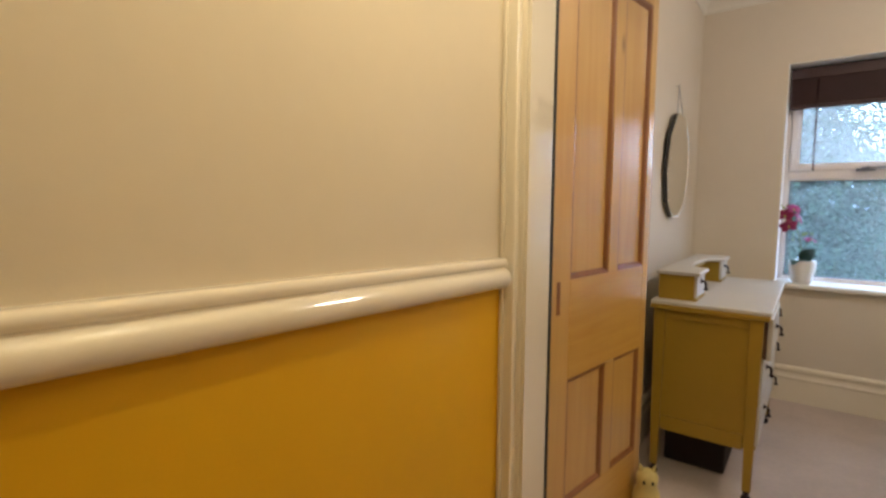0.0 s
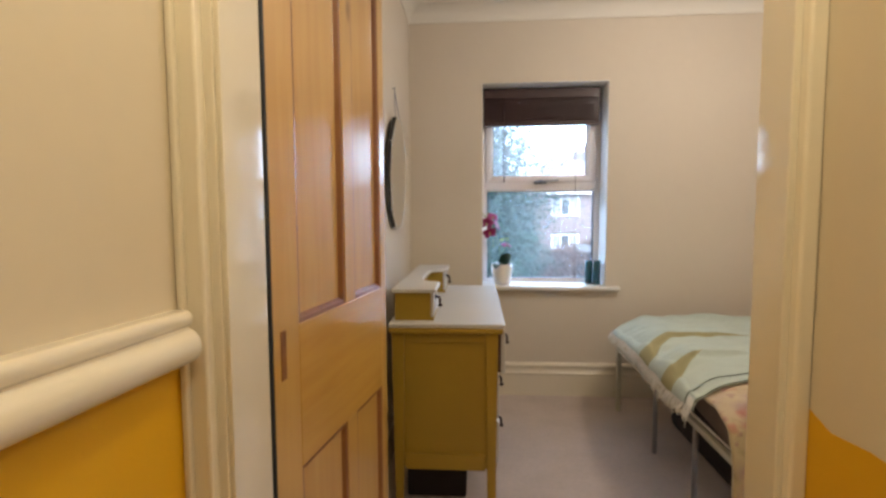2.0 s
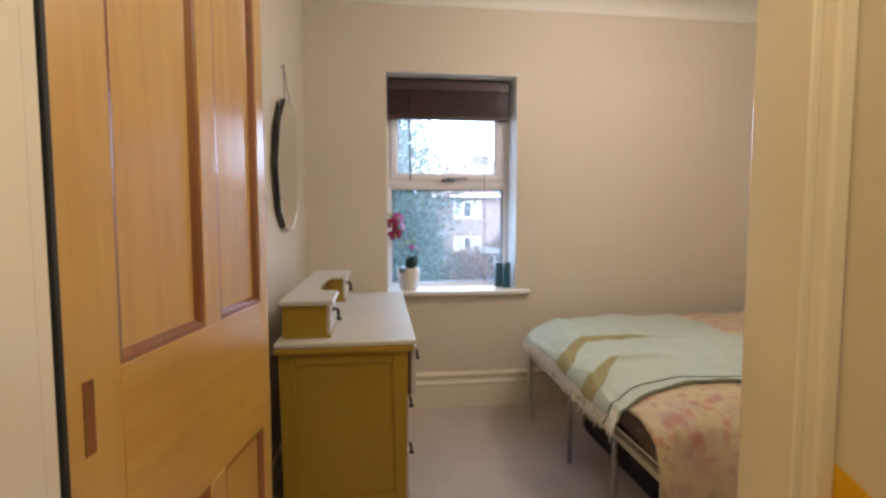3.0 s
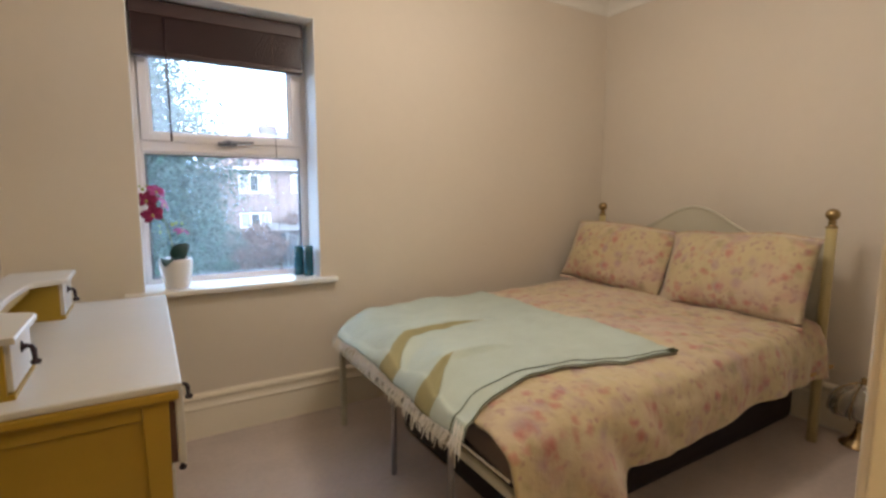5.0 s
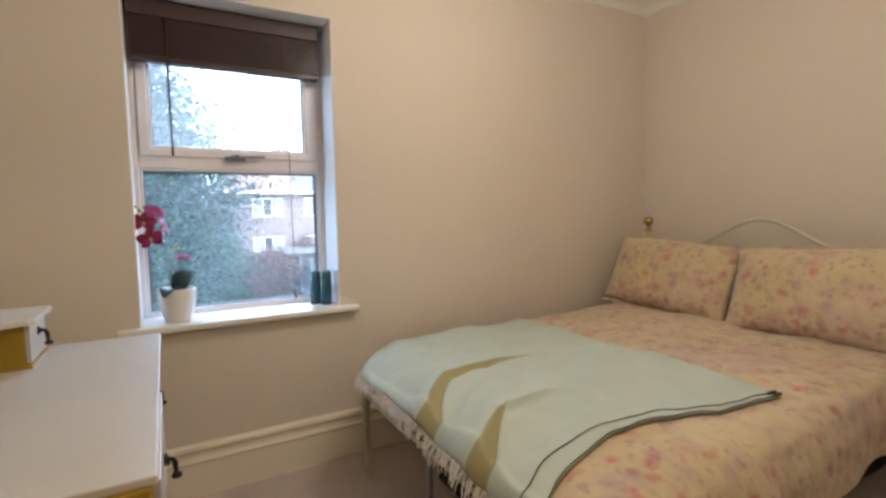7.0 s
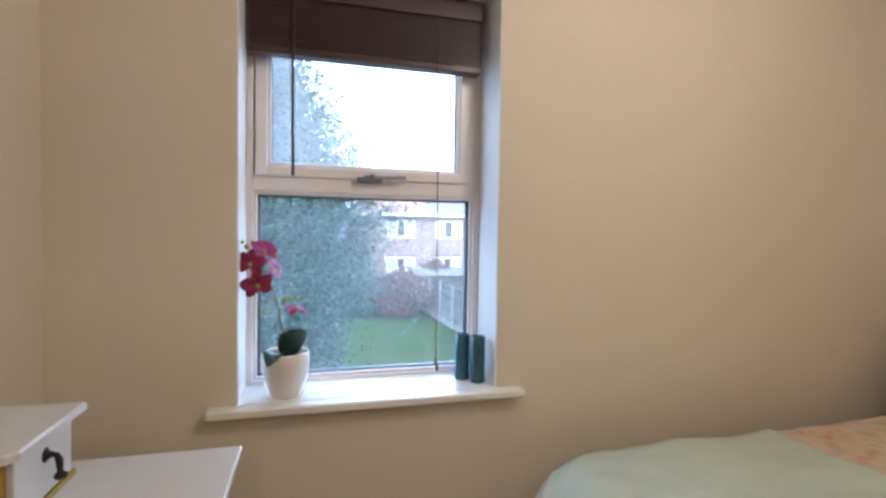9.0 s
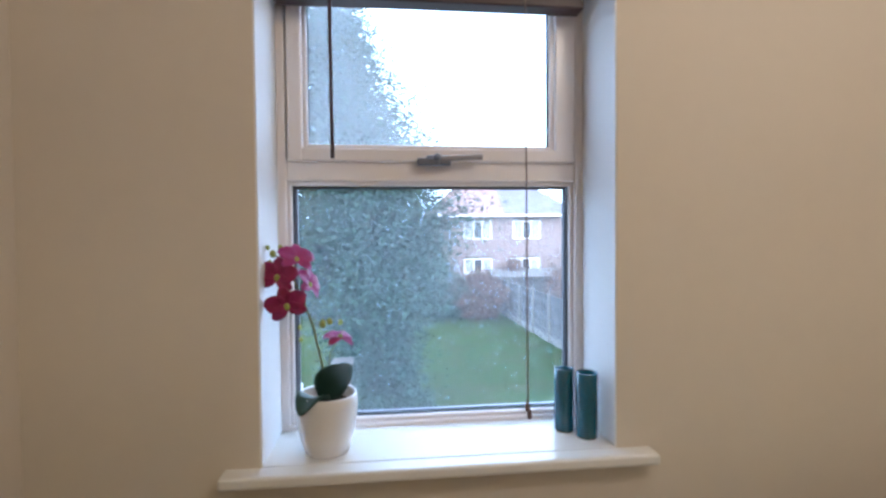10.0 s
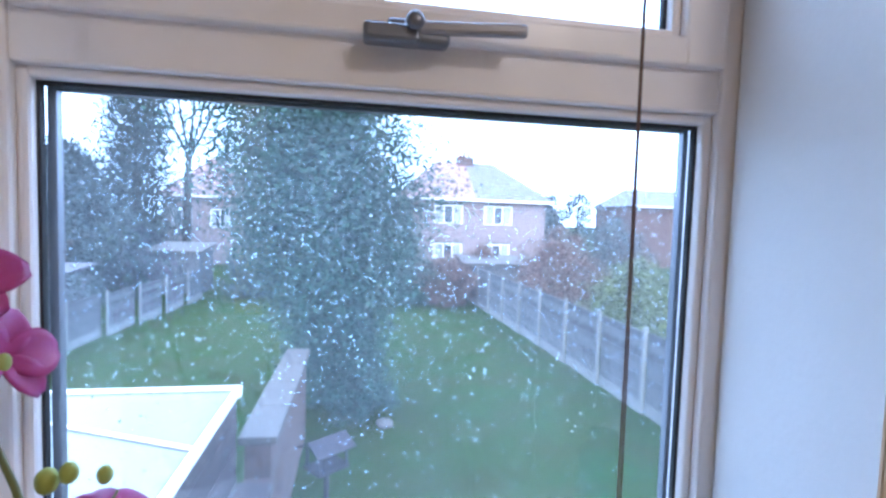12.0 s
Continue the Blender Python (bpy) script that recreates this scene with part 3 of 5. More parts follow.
def blind():
    """Wooden venetian blind, drawn right up."""
    o = empty("venetian_blind", "dark brown wooden venetian blind, drawn up in the window recess", "blind", (0.33, 4.07, 2.17))
    x0, x1 = W0 + 0.012, W1 - 0.032
    part("headrail", box(x0 + 0.01, x1 - 0.01, 4.045, 4.095, 2.125, 2.172, 0.002), BLIND, o)
    part("valance", box(x0, x1, 4.030, 4.040, 2.105, 2.176, 0.004, 2), BLIND, o)
    z = 1.942
    rng = random.Random(3)
    while z < 2.105:
        s = part("slat", box(x0 + 0.004, x1 - 0.004, 4.040 + rng.uniform(-0.0015, 0.0015), 4.090, z, z + 0.0042, 0.001, 1), BLIND, o)
        z += 0.0056
    part("bottom_rail", box(x0 + 0.002, x1 - 0.002, 4.038, 4.092, 1.918, 1.942, 0.004), BLIND, o)
    wand = part("wand", tube([(0.070, 4.036, 2.10), (0.071, 4.036, 1.80), (0.073, 4.037, 1.515)], 0.0052, 10), BLIND, o, "dark brown tilt wand", True)
    cord = tube([(0.574, 4.036, 2.10), (0.5755, 4.036, 1.6), (0.577, 4.037, 0.865)], 0.0011, 6)
    tube([(0.576, 4.036, 2.10), (0.5775, 4.036, 1.5), (0.580, 4.035, 0.845)], 0.0011, 6, bm=cord)
    part("cord", cord, CORD, o, "thin brown pull cord")
    for x, y, z in ((0.577, 4.037, 0.842), (0.582, 4.033, 0.822)):
        part("cord_pull", lathe([(0.002, 0.028), (0.005, 0.024), (0.0065, 0.010), (0.006, 0.003), (0.002, 0)], 12, (x, y, z)), CORD, o, "small brown wooden acorn", True)


blind()


# ---- chest of drawers ----
def drop_handle(at, parent):
    x, y, z = at
    plate = lathe([(0.013, 0), (0.012, 0.002), (0.007, 0.004), (0.005, 0.012), (0.002, 0.013)], 14)
    plate.transform(pose(x, y, z, 0, 90))
    h = part("handle", plate, IRON, parent, "dark bronze drop handle", True)
    part("drop", tube([(x + 0.008, y, z), (x + 0.016, y, z - 0.001), (x + 0.020, y, z - 0.010), (x + 0.021, y, z - 0.030), (x + 0.022, y, z - 0.036), (x + 0.022, y, z - 0.042)],
                      [0.004, 0.005, 0.006, 0.0045, 0.011, 0.009], 10), IRON, h if parent.parent is None else parent, smooth=True)


def chest():
    o = empty("chest_of_drawers", "painted chest of drawers, yellow hall light painted on in mustard, pale top, one drawer ajar", "chest of drawers", (-0.25, 2.92, 0))
    x0, x1, y0, y1 = -0.465, -0.036, 2.418, 3.428
    zb, zt = 0.240, 0.826
    # carcass with framed ends
    part("end_panel", box(x0, x1 - 0.020, y0 + 0.016, y0 + 0.026, zb, zt), CHEST_HALL_LIT, o)
    part("end_panel", box(x0, x1 - 0.020, y1 - 0.026, y1 - 0.016, zb, zt), CHEST_HALL_LIT, o)
    part("back_panel", box(x0, x0 + 0.012, y0 + 0.026, y1 - 0.026, zb, zt), DARKWOOD, o)
    part("bottom_panel", box(x0 + 0.012, x1 - 0.02, y0 + 0.026, y1 - 0.026, zb, zb + 0.012), DARKWOOD, o)
    for ya, yb in ((y0, y0 + 0.034), (y1 - 0.034, y1)):
        for xa, xb in ((x0 - 0.004, x0 + 0.048), (x1 - 0.052, x1)):
            leg = box(xa, xb, ya, yb, 0.055, zt, 0.002)
            cx, cy = (xa + xb) / 2, (ya + yb) / 2
            for v in leg.verts:
                if v.co.z < 0.15:
                    v.co.x, v.co.y = cx + (v.co.x - cx) * 0.62, cy + (v.co.y - cy) * 0.72
            leg_ob = part("leg", leg, CHEST_HALL_LIT, o)
            caster = lathe([(0.010, 0.056), (0.013, 0.044), (0.008, 0.040), (0.008, 0.034)], 14, (cx, cy, 0))
            wheel = lathe([(0.012, -0.009), (0.019, -0.006), (0.019, 0.006), (0.012, 0.009)], 16)
            merge(caster, wheel, pose(cx, cy, 0.019, 90))
            part("caster", caster, IRON, leg_ob, "dark metal caster", True)
        part("end_rail", box(x0 + 0.048, x1 - 0.052, ya + 0.004, yb - 0.004, zb - 0.004, zb + 0.062, 0.002), CHEST_HALL_LIT, o)
        part("end_rail", box(x0 + 0.048, x1 - 0.052, ya + 0.004, yb - 0.004, zt - 0.055, zt, 0.002), CHEST_HALL_LIT, o)
    part("top", box(-0.478, -0.009, 2.396, 3.452, 0.8365, 0.853, 0.004, 3), [CHEST_TOP], o, "pale off-white painted top")
    # thick mustard bead paints the yellow light on the top's edge
    part("top_bead", box(-0.480, -0.016, 2.394, 3.450, 0.814, 0.836, 0.006, 3), CHEST_HALL_LIT, o)
    for z in (0.246, 0.440, 0.632):
        part("drawer_rail", box(x1 - 0.060, x1 - 0.004, y0 + 0.034, y1 - 0.034, z - 0.010, z + 0.008, 0.001), CHEST_HALL_LIT, o)
    rows = ((0.636, 0.816, 0.030, True), (0.446, 0.624, 0.004, False), (0.254, 0.434, 0.004, False))
    for za, zc, out, split in rows:
        ym = (y0 + y1) / 2
        spans = ((y0 + 0.037, ym - 0.004), (ym + 0.004, y1 - 0.037)) if split else ((y0 + 0.037, y1 - 0.037),)
        for n, (ya, yb) in enumerate(spans):
            fx = x1 + (out if n == 0 else 0.004)
            d = part("drawer", box(fx - 0.018, fx, ya, yb, za, zc, 0.003), CHEST_TOP, o)
            s = box(x0 + 0.05, fx - 0.018, ya + 0.004, ya + 0.014, za + 0.004, zc - 0.015)
            box(x0 + 0.05, fx - 0.018, yb - 0.014, yb - 0.004, za + 0.004, zc - 0.015, bm=s)
            box(x0 + 0.05, fx - 0.018, ya + 0.014, yb - 0.014, za + 0.006, za + 0.012, bm=s)
            part("drawer_box", s, DARKWOOD, d, "dark stained drawer sides")
            for y in ((ya + yb) / 2,) if split else ((ya + ym) / 2 - 0.02, (yb + ym) / 2 + 0.02):
                drop_handle((fx, y, (za + zc) / 2 + 0.018), d)
    # jewel drawers with a shaped shelf between them
    zj = 0.985
    for ya, yb in ((2.462, 2.672), (3.182, 3.392)):
        b = box(-0.462, -0.312, ya, ya + 0.010, 0.853, zj - 0.014)
        box(-0.462, -0.312, yb - 0.010, yb, 0.853, zj - 0.014, bm=b)
        box(-0.462, -0.455, ya + 0.01, yb - 0.01, 0.853, zj - 0.014, bm=b)
        box(-0.455, -0.300, ya + 0.0005, yb - 0.0005, 0.8525, 0.863, bm=b)
        part("jewel_case", b, CHEST_HALL_LIT, o)
        d = part("jewel_drawer", box(-0.314, -0.302, ya + 0.012, yb - 0.012, 0.866, zj - 0.017, 0.002), CHEST_TOP, o)
        drop_handle((-0.302, (ya + yb) / 2, 0.935), d)
    b = bmesh.new()
    front = []
    for k in range(61):
        y = 2.444 + (3.410 - 2.444) * k / 60
        s = abs(y - 2.927)
        e = 0.200
        t = max(0.0, min(1.0, (s - e) / 0.055))
        t = t * t * (3 - 2 * t)
        x = -0.372 + 0.084 * t - 0.012 * math.cos(min(s / e, 1) * math.pi / 2) * (1 - t)
        front.append((x, y))
    lo = [(b.verts.new((x, y, zj - 0.014)), b.verts.new((-0.470, y, zj - 0.014)), b.verts.new((-0.470, y, zj)), b.verts.new((x - 0.003, y, zj)), b.verts.new((x, y, zj - 0.004))) for x, y in front]
    for p, q in zip(lo, lo[1:]):
        for k in range(5):
            b.faces.new((p[k], p[(k + 1) % 5], q[(k + 1) % 5], q[k]))
    b.faces.new(lo[0][::-1])
    b.faces.new(lo[-1])
    part("jewel_top", b, CHEST_TOP, o, "pale off-white shaped shelf")
    part("jewel_back", box(-0.468, -0.461, 2.672, 3.182, 0.853, zj - 0.014), CHEST_HALL_LIT, o)
    part("shelf_apron", box(-0.392, -0.384, 2.672, 3.182, zj - 0.034, zj - 0.014), CHEST_HALL_LIT, o)


chest()


# ---- wall mirror ----
def mirror():
    o = empty("wall_mirror", "octagonal wall mirror with a scalloped edge, hung by a chain", "mirror", (-0.58, 3.19, 1.50))
    cy, cz, xw = 3.200, 1.505, -0.572
    half = [(0.095, 0.305), (0.230, 0.165), (0.268, -0.02), (0.212, -0.20), (0.087, -0.285)]
    ring = [(cy + a, cz + c) for a, c in half] + [(cy - a, cz + c) for a, c in half[::-1]]

    def lean(z):
        """The mirror tips forward from the wall on its chain."""
        return 0.012 * (z - cz + 0.285) / 0.59

    def loop(b, scale, x):
        return [b.verts.new((x + lean(z), cy + (y - cy) * scale, cz + (z - cz) * scale)) for y, z in ring]

    b = bmesh.new()
    r0, r1 = loop(b, 1.0, xw - 0.013), loop(b, 1.0, xw + 0.010)
    n = len(ring)
    for k in range(n):
        b.faces.new((r0[k], r0[(k + 1) % n], r1[(k + 1) % n], r1[k]))
    b.faces.new(r0)
    b.faces.new(r1[::-1])
    bmesh.ops.recalc_face_normals(b, faces=b.faces[:])
    part("backing", b, MIRROR_EDGE, o, "black backing board")
    b = bmesh.new()
    a0, a1 = loop(b, 0.998, xw + 0.0105), loop(b, 0.90, xw + 0.0120)
    for k in range(n):
        b.faces.new((a0[k], a0[(k + 1) % n], a1[(k + 1) % n], a1[k]))
    b.faces.new(a1)
    bmesh.ops.recalc_face_normals(b, faces=b.faces[:])
    part("glass", b, MIRROR, o, "silvered mirror glass")
    b = bmesh.new()
    for k in range(n):
        (ya, za), (yb, zb) = ring[k], ring[(k + 1) % n]
        p, q = Vector((xw + 0.0115 + lean(za), ya, za)), Vector((xw + 0.0115 + lean(zb), yb, zb))
        m = max(4, int((q - p).length / 0.016))
        for i in range(m):
            c = p.lerp(q, (i + 0.5) / m)
            s = bmesh.new()
            bmesh.ops.create_icosphere(s, subdivisions=1, radius=0.0062)
            merge(b, s, Matrix.Translation(c) @ Matrix.Diagonal((0.4, 1, 1, 1)))
    part("scalloped_edge", b, MIRROR, o, "cut scalloped glass edge", True)
    part("chain", tube([(xw + 0.012, cy - 0.075, cz + 0.30), (xw - 0.004, cy, cz + 0.475), (xw + 0.012, cy + 0.075, cz + 0.30)], 0.0022, 6), PEWTER, o, "thin hanging chain")
    part("hook", tube([(xw - 0.016, cy, cz + 0.478), (xw - 0.002, cy, cz + 0.475), (xw, cy, cz + 0.485)], 0.003, 6), PEWTER, o)


mirror()


# ---- bed ----
BX0, BX1, BY0, BY1 = 0.772, 2.795, 2.190, 3.662


def foot_in(y):
    """How far the soft foot end draws in towards the window side."""
    return 0.24 * max(0.0, (y - 3.40) / 0.34) ** 1.4


def bedstead():
    o = empty("bed_frame", "cream painted double bedstead with brass ball finials", "bed", (1.8, 2.96, 0))
    for y in (BY0, BY1):
        yp = y if y > 3 else 2.262
        p = part("post", tube([(BX1, yp, 0), (BX1, yp, 0.5), (BX1, yp, 1.095)], 0.0235, 16), BEDPAINT, o, smooth=True)
        part("finial", lathe([(0.026, 1.095), (0.027, 1.100), (0.018, 1.104), (0.015, 1.118), (0.020, 1.122), (0.014, 1.128), (0.0165, 1.134), (0.026, 1.143), (0.031, 1.156), (0.029, 1.170), (0.020, 1.182), (0.004, 1.188)], 20, (BX1, yp, 0)), BRASS, p, "polished brass ball finial", True)
        xf = BX0 + (0.012 if y > 3 else 0.0)
        part("foot_leg", box(xf, xf + 0.028, y - 0.014, y + 0.014, 0, 0.425, 0.004), HEADPAINT, o)
        b = box(xf + 0.03, BX1 - 0.02, y - 0.012, y + 0.012, 0.385, 0.425, 0.004)
        for v in b.verts:
            v.co.y += yp - y if v.co.x > 1.5 else 0
        part("side_rail", b, BEDPAINT, o)
    b = box(BX0, BX0 + 0.026, BY0 + 0.014, BY1 - 0.014, 0.400, 0.424, 0.005)
    for v in b.verts:
        v.co.x += 0.012 * (v.co.y - BY0) / (BY1 - BY0)
    part("foot_rail", b, HEADPAINT, o)
    # arched headboard: thin sheet in a bent tube
    cy, hw = (2.262 + BY1) / 2, (BY1 - 2.262) / 2 - 0.022
    top = []
    for k in range(49):
        s = -1 + k / 24
        a = abs(s)
        z = 1.020 + 0.155 * (0.5 + 0.5 * math.cos(math.pi * min(a / 0.60, 1))) + 0.016 * max(0, (a - 0.60) / 0.40) ** 1.4
        top.append((BX1, cy + hw * s, z))
    part("head_tube", tube(top, 0.0105, 8), HEADPAINT, o, smooth=True)
    b = bmesh.new()
    for (x, ya, za), (_, yb, zb) in zip(top, top[1:]):
        for xa, order in ((x - 0.005, 1), (x + 0.005, -1)):
            b.faces.new([b.verts.new(c) for c in ((xa, ya, 0.36), (xa, yb, 0.36), (xa, yb, zb), (xa, ya, za))][::-order])
    bmesh.ops.remove_doubles(b, verts=b.verts[:], dist=0.0003)
    part("head_panel", b, HEADPAINT, o, "pale sage painted head panel")
    for k in range(12):
        x = BX0 + 0.15 + k * 0.165
        part("slat", box(x, x + 0.07, BY0 + 0.012, BY1 - 0.012, 0.402, 0.418, 0.003), PINE_X, o)
    for y in (2.62, 3.10):
        part("middle_leg", tube([(BX0 + 0.06, y, 0), (BX0 + 0.06, y, 0.402)], 0.012, 10), SATIN, o, "slim grey metal support leg", True)
    m = empty("mattress", "grey ticking mattress on the bed frame", "mattress", (1.77, 2.96, 0.43))
    b = box(BX0 + 0.012, BX1 - 0.03, BY0 + 0.012, BY1 + 0.01, 0.4285, 0.582, 0.035, 4)
    for v in b.verts:
        v.co.y += 0.075 if v.co.x > 1.5 and v.co.y < 2.5 else 0
        v.co.x += foot_in(v.co.y) if v.co.x < 1 else 0
    part("ticking", b, MATTRESS, m, smooth=True)
    pip = bmesh.new()
    for z in (0.447, 0.567):
        tube([(BX0 + 0.012, BY0 + 0.04, z), (BX0 + 0.012, 3.40, z)], 0.0045, 6, bm=pip)
    part("piping", pip, FRINGE, m, "pale piping")
    part("label_patch", box(BX0 + 0.0095, BX0 + 0.0118, 2.60, 2.66, 0.475, 0.525), FRINGE, m)


bedstead()


def puff(x, y, s, seed=0.0):
    return noise.noise(Vector((x * s + seed, y * s - seed, seed * 0.7)))


def bed_top(x, y):
    """Height of the duvet's upper face."""
    z = 0.622 + 0.022 * puff(x, y, 2.4, 3.1) + 0.011 * puff(x, y, 6, 1.3) + 0.007 * puff(0.5 * x + y, 1.4 * y - x, 11, 4.2) + 0.012 * min(1, max(0, (x - 1.2) / 1.2))
    z -= 0.055 * max(0, (0.90 - x) / 0.17) ** 2 if x < 0.90 else 0
    z -= 0.055 * max(0, (2.32 - y) / 0.13) ** 2 if y < 2.32 else 0
    z -= 0.05 * max(0, (y - 3.62) / 0.12) ** 2 if y > 3.62 else 0
    return z


def duvet():
    o = empty("duvet", "cream duvet with a pink floral print, hanging over the bed side", "duvet", (1.8, 2.9, 0.6))
    drop = 0.34

    def f(u, v):
        x = 0.748 + (2.700 - 0.748) * u
        ys = 2.190 + 0.055 * min(1.0, max(0.0, (x - 1.0) / 1.1))
        yy = 3.735 - min(v * ((3.735 - ys) + drop), 3.735 - ys)
        dx = foot_in(yy) * (1 - u) ** 2
        across = (3.735 - ys) + drop
        s = v * across
        if s <= 3.735 - ys:
            y = 3.735 - s
            z = bed_top(x, y)
        else:
            k = (s - (3.735 - ys)) / drop
            low = 0.385 + 0.005 * math.sin(6.1 * x + 1) - 0.17 * math.exp(-((x - 0.88) / 0.19) ** 2)
            z0 = bed_top(x, ys)
            z = z0 + (low - z0) * (k ** 0.9)
            fold = 0.009 * math.sin(21 * x + 1.5 * math.sin(5 * x)) + 0.010 * math.sin(11 * x + 2) + 0.050 * math.exp(-((x - 1.00 - 0.10 * k) / 0.06) ** 2) - 0.030 * math.exp(-((x - 1.12 - 0.12 * k) / 0.05) ** 2) + 0.030 * math.exp(-((x - 1.24 - 0.16 * k) / 0.06) ** 2)
            y = ys - 0.030 * math.sin(min(k, 0.5) * math.pi) - 0.012 * k - fold * k
        return x + dx, y, z

    b = grid(150, 120, f, 0.012)
    part("cover", b, DUVET, o, smooth=True)
    part("hem", tube([Vector(f(k / 120, 1.0)) + Vector((0, 0.002, -0.002)) for k in range(121)], 0.005, 6), DUVET, o, smooth=True)


duvet()


def throw():
    o = empty("throw_blanket", "mint green wool throw with cream fringe, spread over the duvet", "blanket", (1.2, 3.0, 0.65))

    def near(x):
        return 2.335 + 0.085 * math.exp(-((x - 1.12) / 0.33) ** 2) - 0.03 * max(0, (0.80 - x) / 0.1)

    FOLDS = ((2.890, 0.22, 0.15, 0.62, 0.105, 0.050, 0.034, 0.85), (2.604, 0.14, 0.20, 0.16, 0.086, 0.034, 0.034, 0.55))

    def opening(s, end, at_foot, strip):
        """Width of the open pleat, a wedge at the foot that runs on as a narrowing strip."""
        k = max(0.0, 1 - s / end)
        return (at_foot - strip) * math.exp(-(s / 0.09) ** 1.3) * min(1.0, 3 * k) + strip * k ** 0.7

    def ridge(x, y):
        """Height of the pleats: the far side rolls over softly, the near side stands up as a crest and runs out slowly."""
        out = 0.0
        s = max(0.0, x - 0.72)
        for y0, run, bend, end, at_foot, strip, height, reach in FOLDS:
            d = y - (y0 + run * (1 - math.exp(-s / bend)))
            fade = max(0.0, 1 - s / reach) ** 0.8
            w = opening(s, end, at_foot, strip)
            out += 1.35 * height * fade * math.exp(-(d / (0.11 if d > 0 else max(0.022, 0.75 * w))) ** 2)
            c = d + w + 0.012
            out += 0.45 * height * fade * math.exp(-(c / (0.010 if c > 0 else 0.060)) ** 2)
        for y0, run, bend, end, height, width in ((2.70, 0.26, 0.20, 0.8, 0.012, 0.040), (2.47, 0.24, 0.30, 0.7, 0.010, 0.040), (3.12, 0.20, 0.20, 0.8, 0.008, 0.07)):
            d = y - (y0 + run * (1 - math.exp(-s / bend)))
            out += height * max(0.0, 1 - s / end) * min(1.0, 0.3 + s / 0.25) * math.exp(-(d / width) ** 2)
        return out

    def f(u, v):
        length = 1.715 - 0.716
        drop = 0.014 + 0.034 * (1 - v) + 0.008 * math.sin(9 * v)
        s = (u * (length + drop)) - drop
        y = near(0.72 + max(s, 0)) * (1 - v) + (3.752 - 0.05 * max(0, s)) * v
        if s >= 0:
            x = 0.716 + s
            r = ridge(x, y)
            z = bed_top(max(x, 0.738), y) + 0.025 + r + 0.004 * puff(x, y, 9, 5)
            y -= 0.32 * r
        else:
            k = -s / drop
            r = ridge(0.72, y)
            x = 0.716 - 0.016 * math.sin(k * 1.6) - 0.5 * r * math.sin(k * 1.57)
            z = bed_top(0.738, y) + 0.025 + r * (1 - 0.6 * k) + s
            y -= 0.32 * r
        return x + foot_in(y) * (1 - u) ** 2 - 0.014 * (1 - u), y, z

    def fold_shaded(x, y):
        """Where a pleat lies open and its shade is painted on the cloth in olive."""
        s = max(0.0, x - 0.72)
        for y0, run, bend, end, at_foot, strip, _, _ in FOLDS:
            d = y - (y0 + run * (1 - math.exp(-s / bend)))
            w = opening(s, end, at_foot, strip)
            if s < end and -0.006 - w < d < -0.006:
                return True
        return False

    cloth = grid(130, 340, f, 0.0)
    cloth.faces.ensure_lookup_table()
    length = 1.715 - 0.716
    for i in range(130):
        for j in range(340):
            u, v = (i + 0.5) / 130, (j + 0.5) / 340
            drop = 0.014 + 0.034 * (1 - v) + 0.008 * math.sin(9 * v)
            s = u * (length + drop) - drop
            y = near(0.72 + max(s, 0)) * (1 - v) + (3.752 - 0.05 * max(0, s)) * v
            cloth.faces[i * 340 + j].material_index = 1 if fold_shaded(0.716 + max(s, 0), y) else 0
    cloth.normal_update()
    bmesh.ops.solidify(cloth, geom=cloth.faces[:], thickness=0.006)
    part("cloth", cloth, [THROW, FOLD_SHADE], o, smooth=True)
    for dv, lift, name in ((0.0, 0.002, "edge_line"), (0.046, 0.004, "edge_line")):
        pts = []
        for k in range(70):
            x, y, z = f(k / 69, dv * (1 - 0.75 * (k / 69)))
            pts.append((x, y, z + lift))
        part(name, tube(pts, [0.0018 if k < 67 else 0.006 for k in range(70)], 6), OLIVE, o, "dark olive stitched edge", True)
    rng = random.Random(8)
    b = bmesh.new()
    for k in range(156):
        v = (k // 3 + 0.30 + 0.22 * (k % 3) + 0.12 * rng.random()) / 52
        x, y, z = f(0.0, v)
        a, l = rng.uniform(-0.6, 0.6), rng.uniform(0.040, 0.066) * (1.0 - 0.35 * v)
        tube([(x - 0.005, y, z + 0.006), (x - 0.022, y + 0.5 * a * l, z - 0.45 * l), (x - 0.022 + rng.uniform(-0.008, 0.002), y + a * l, z - l)], [0.0022, 0.0020, 0.0011], 4, bm=b)
    for k in range(9):
        x, y, z = f(0.03 + 0.006 * (k % 3), 0.004 * k)
        a = rng.uniform(-0.2, 0.5)
        tube([(x - 0.004, y, z), (x - 0.020, y - 0.012, z - 0.018), (x - 0.040 - 0.02 * a, y - 0.03 - 0.03 * a, z - 0.055)], [0.0024, 0.0022, 0.0012], 4, bm=b)
    part("fringe", b, FRINGE, o, "cream twisted wool fringe")


throw()


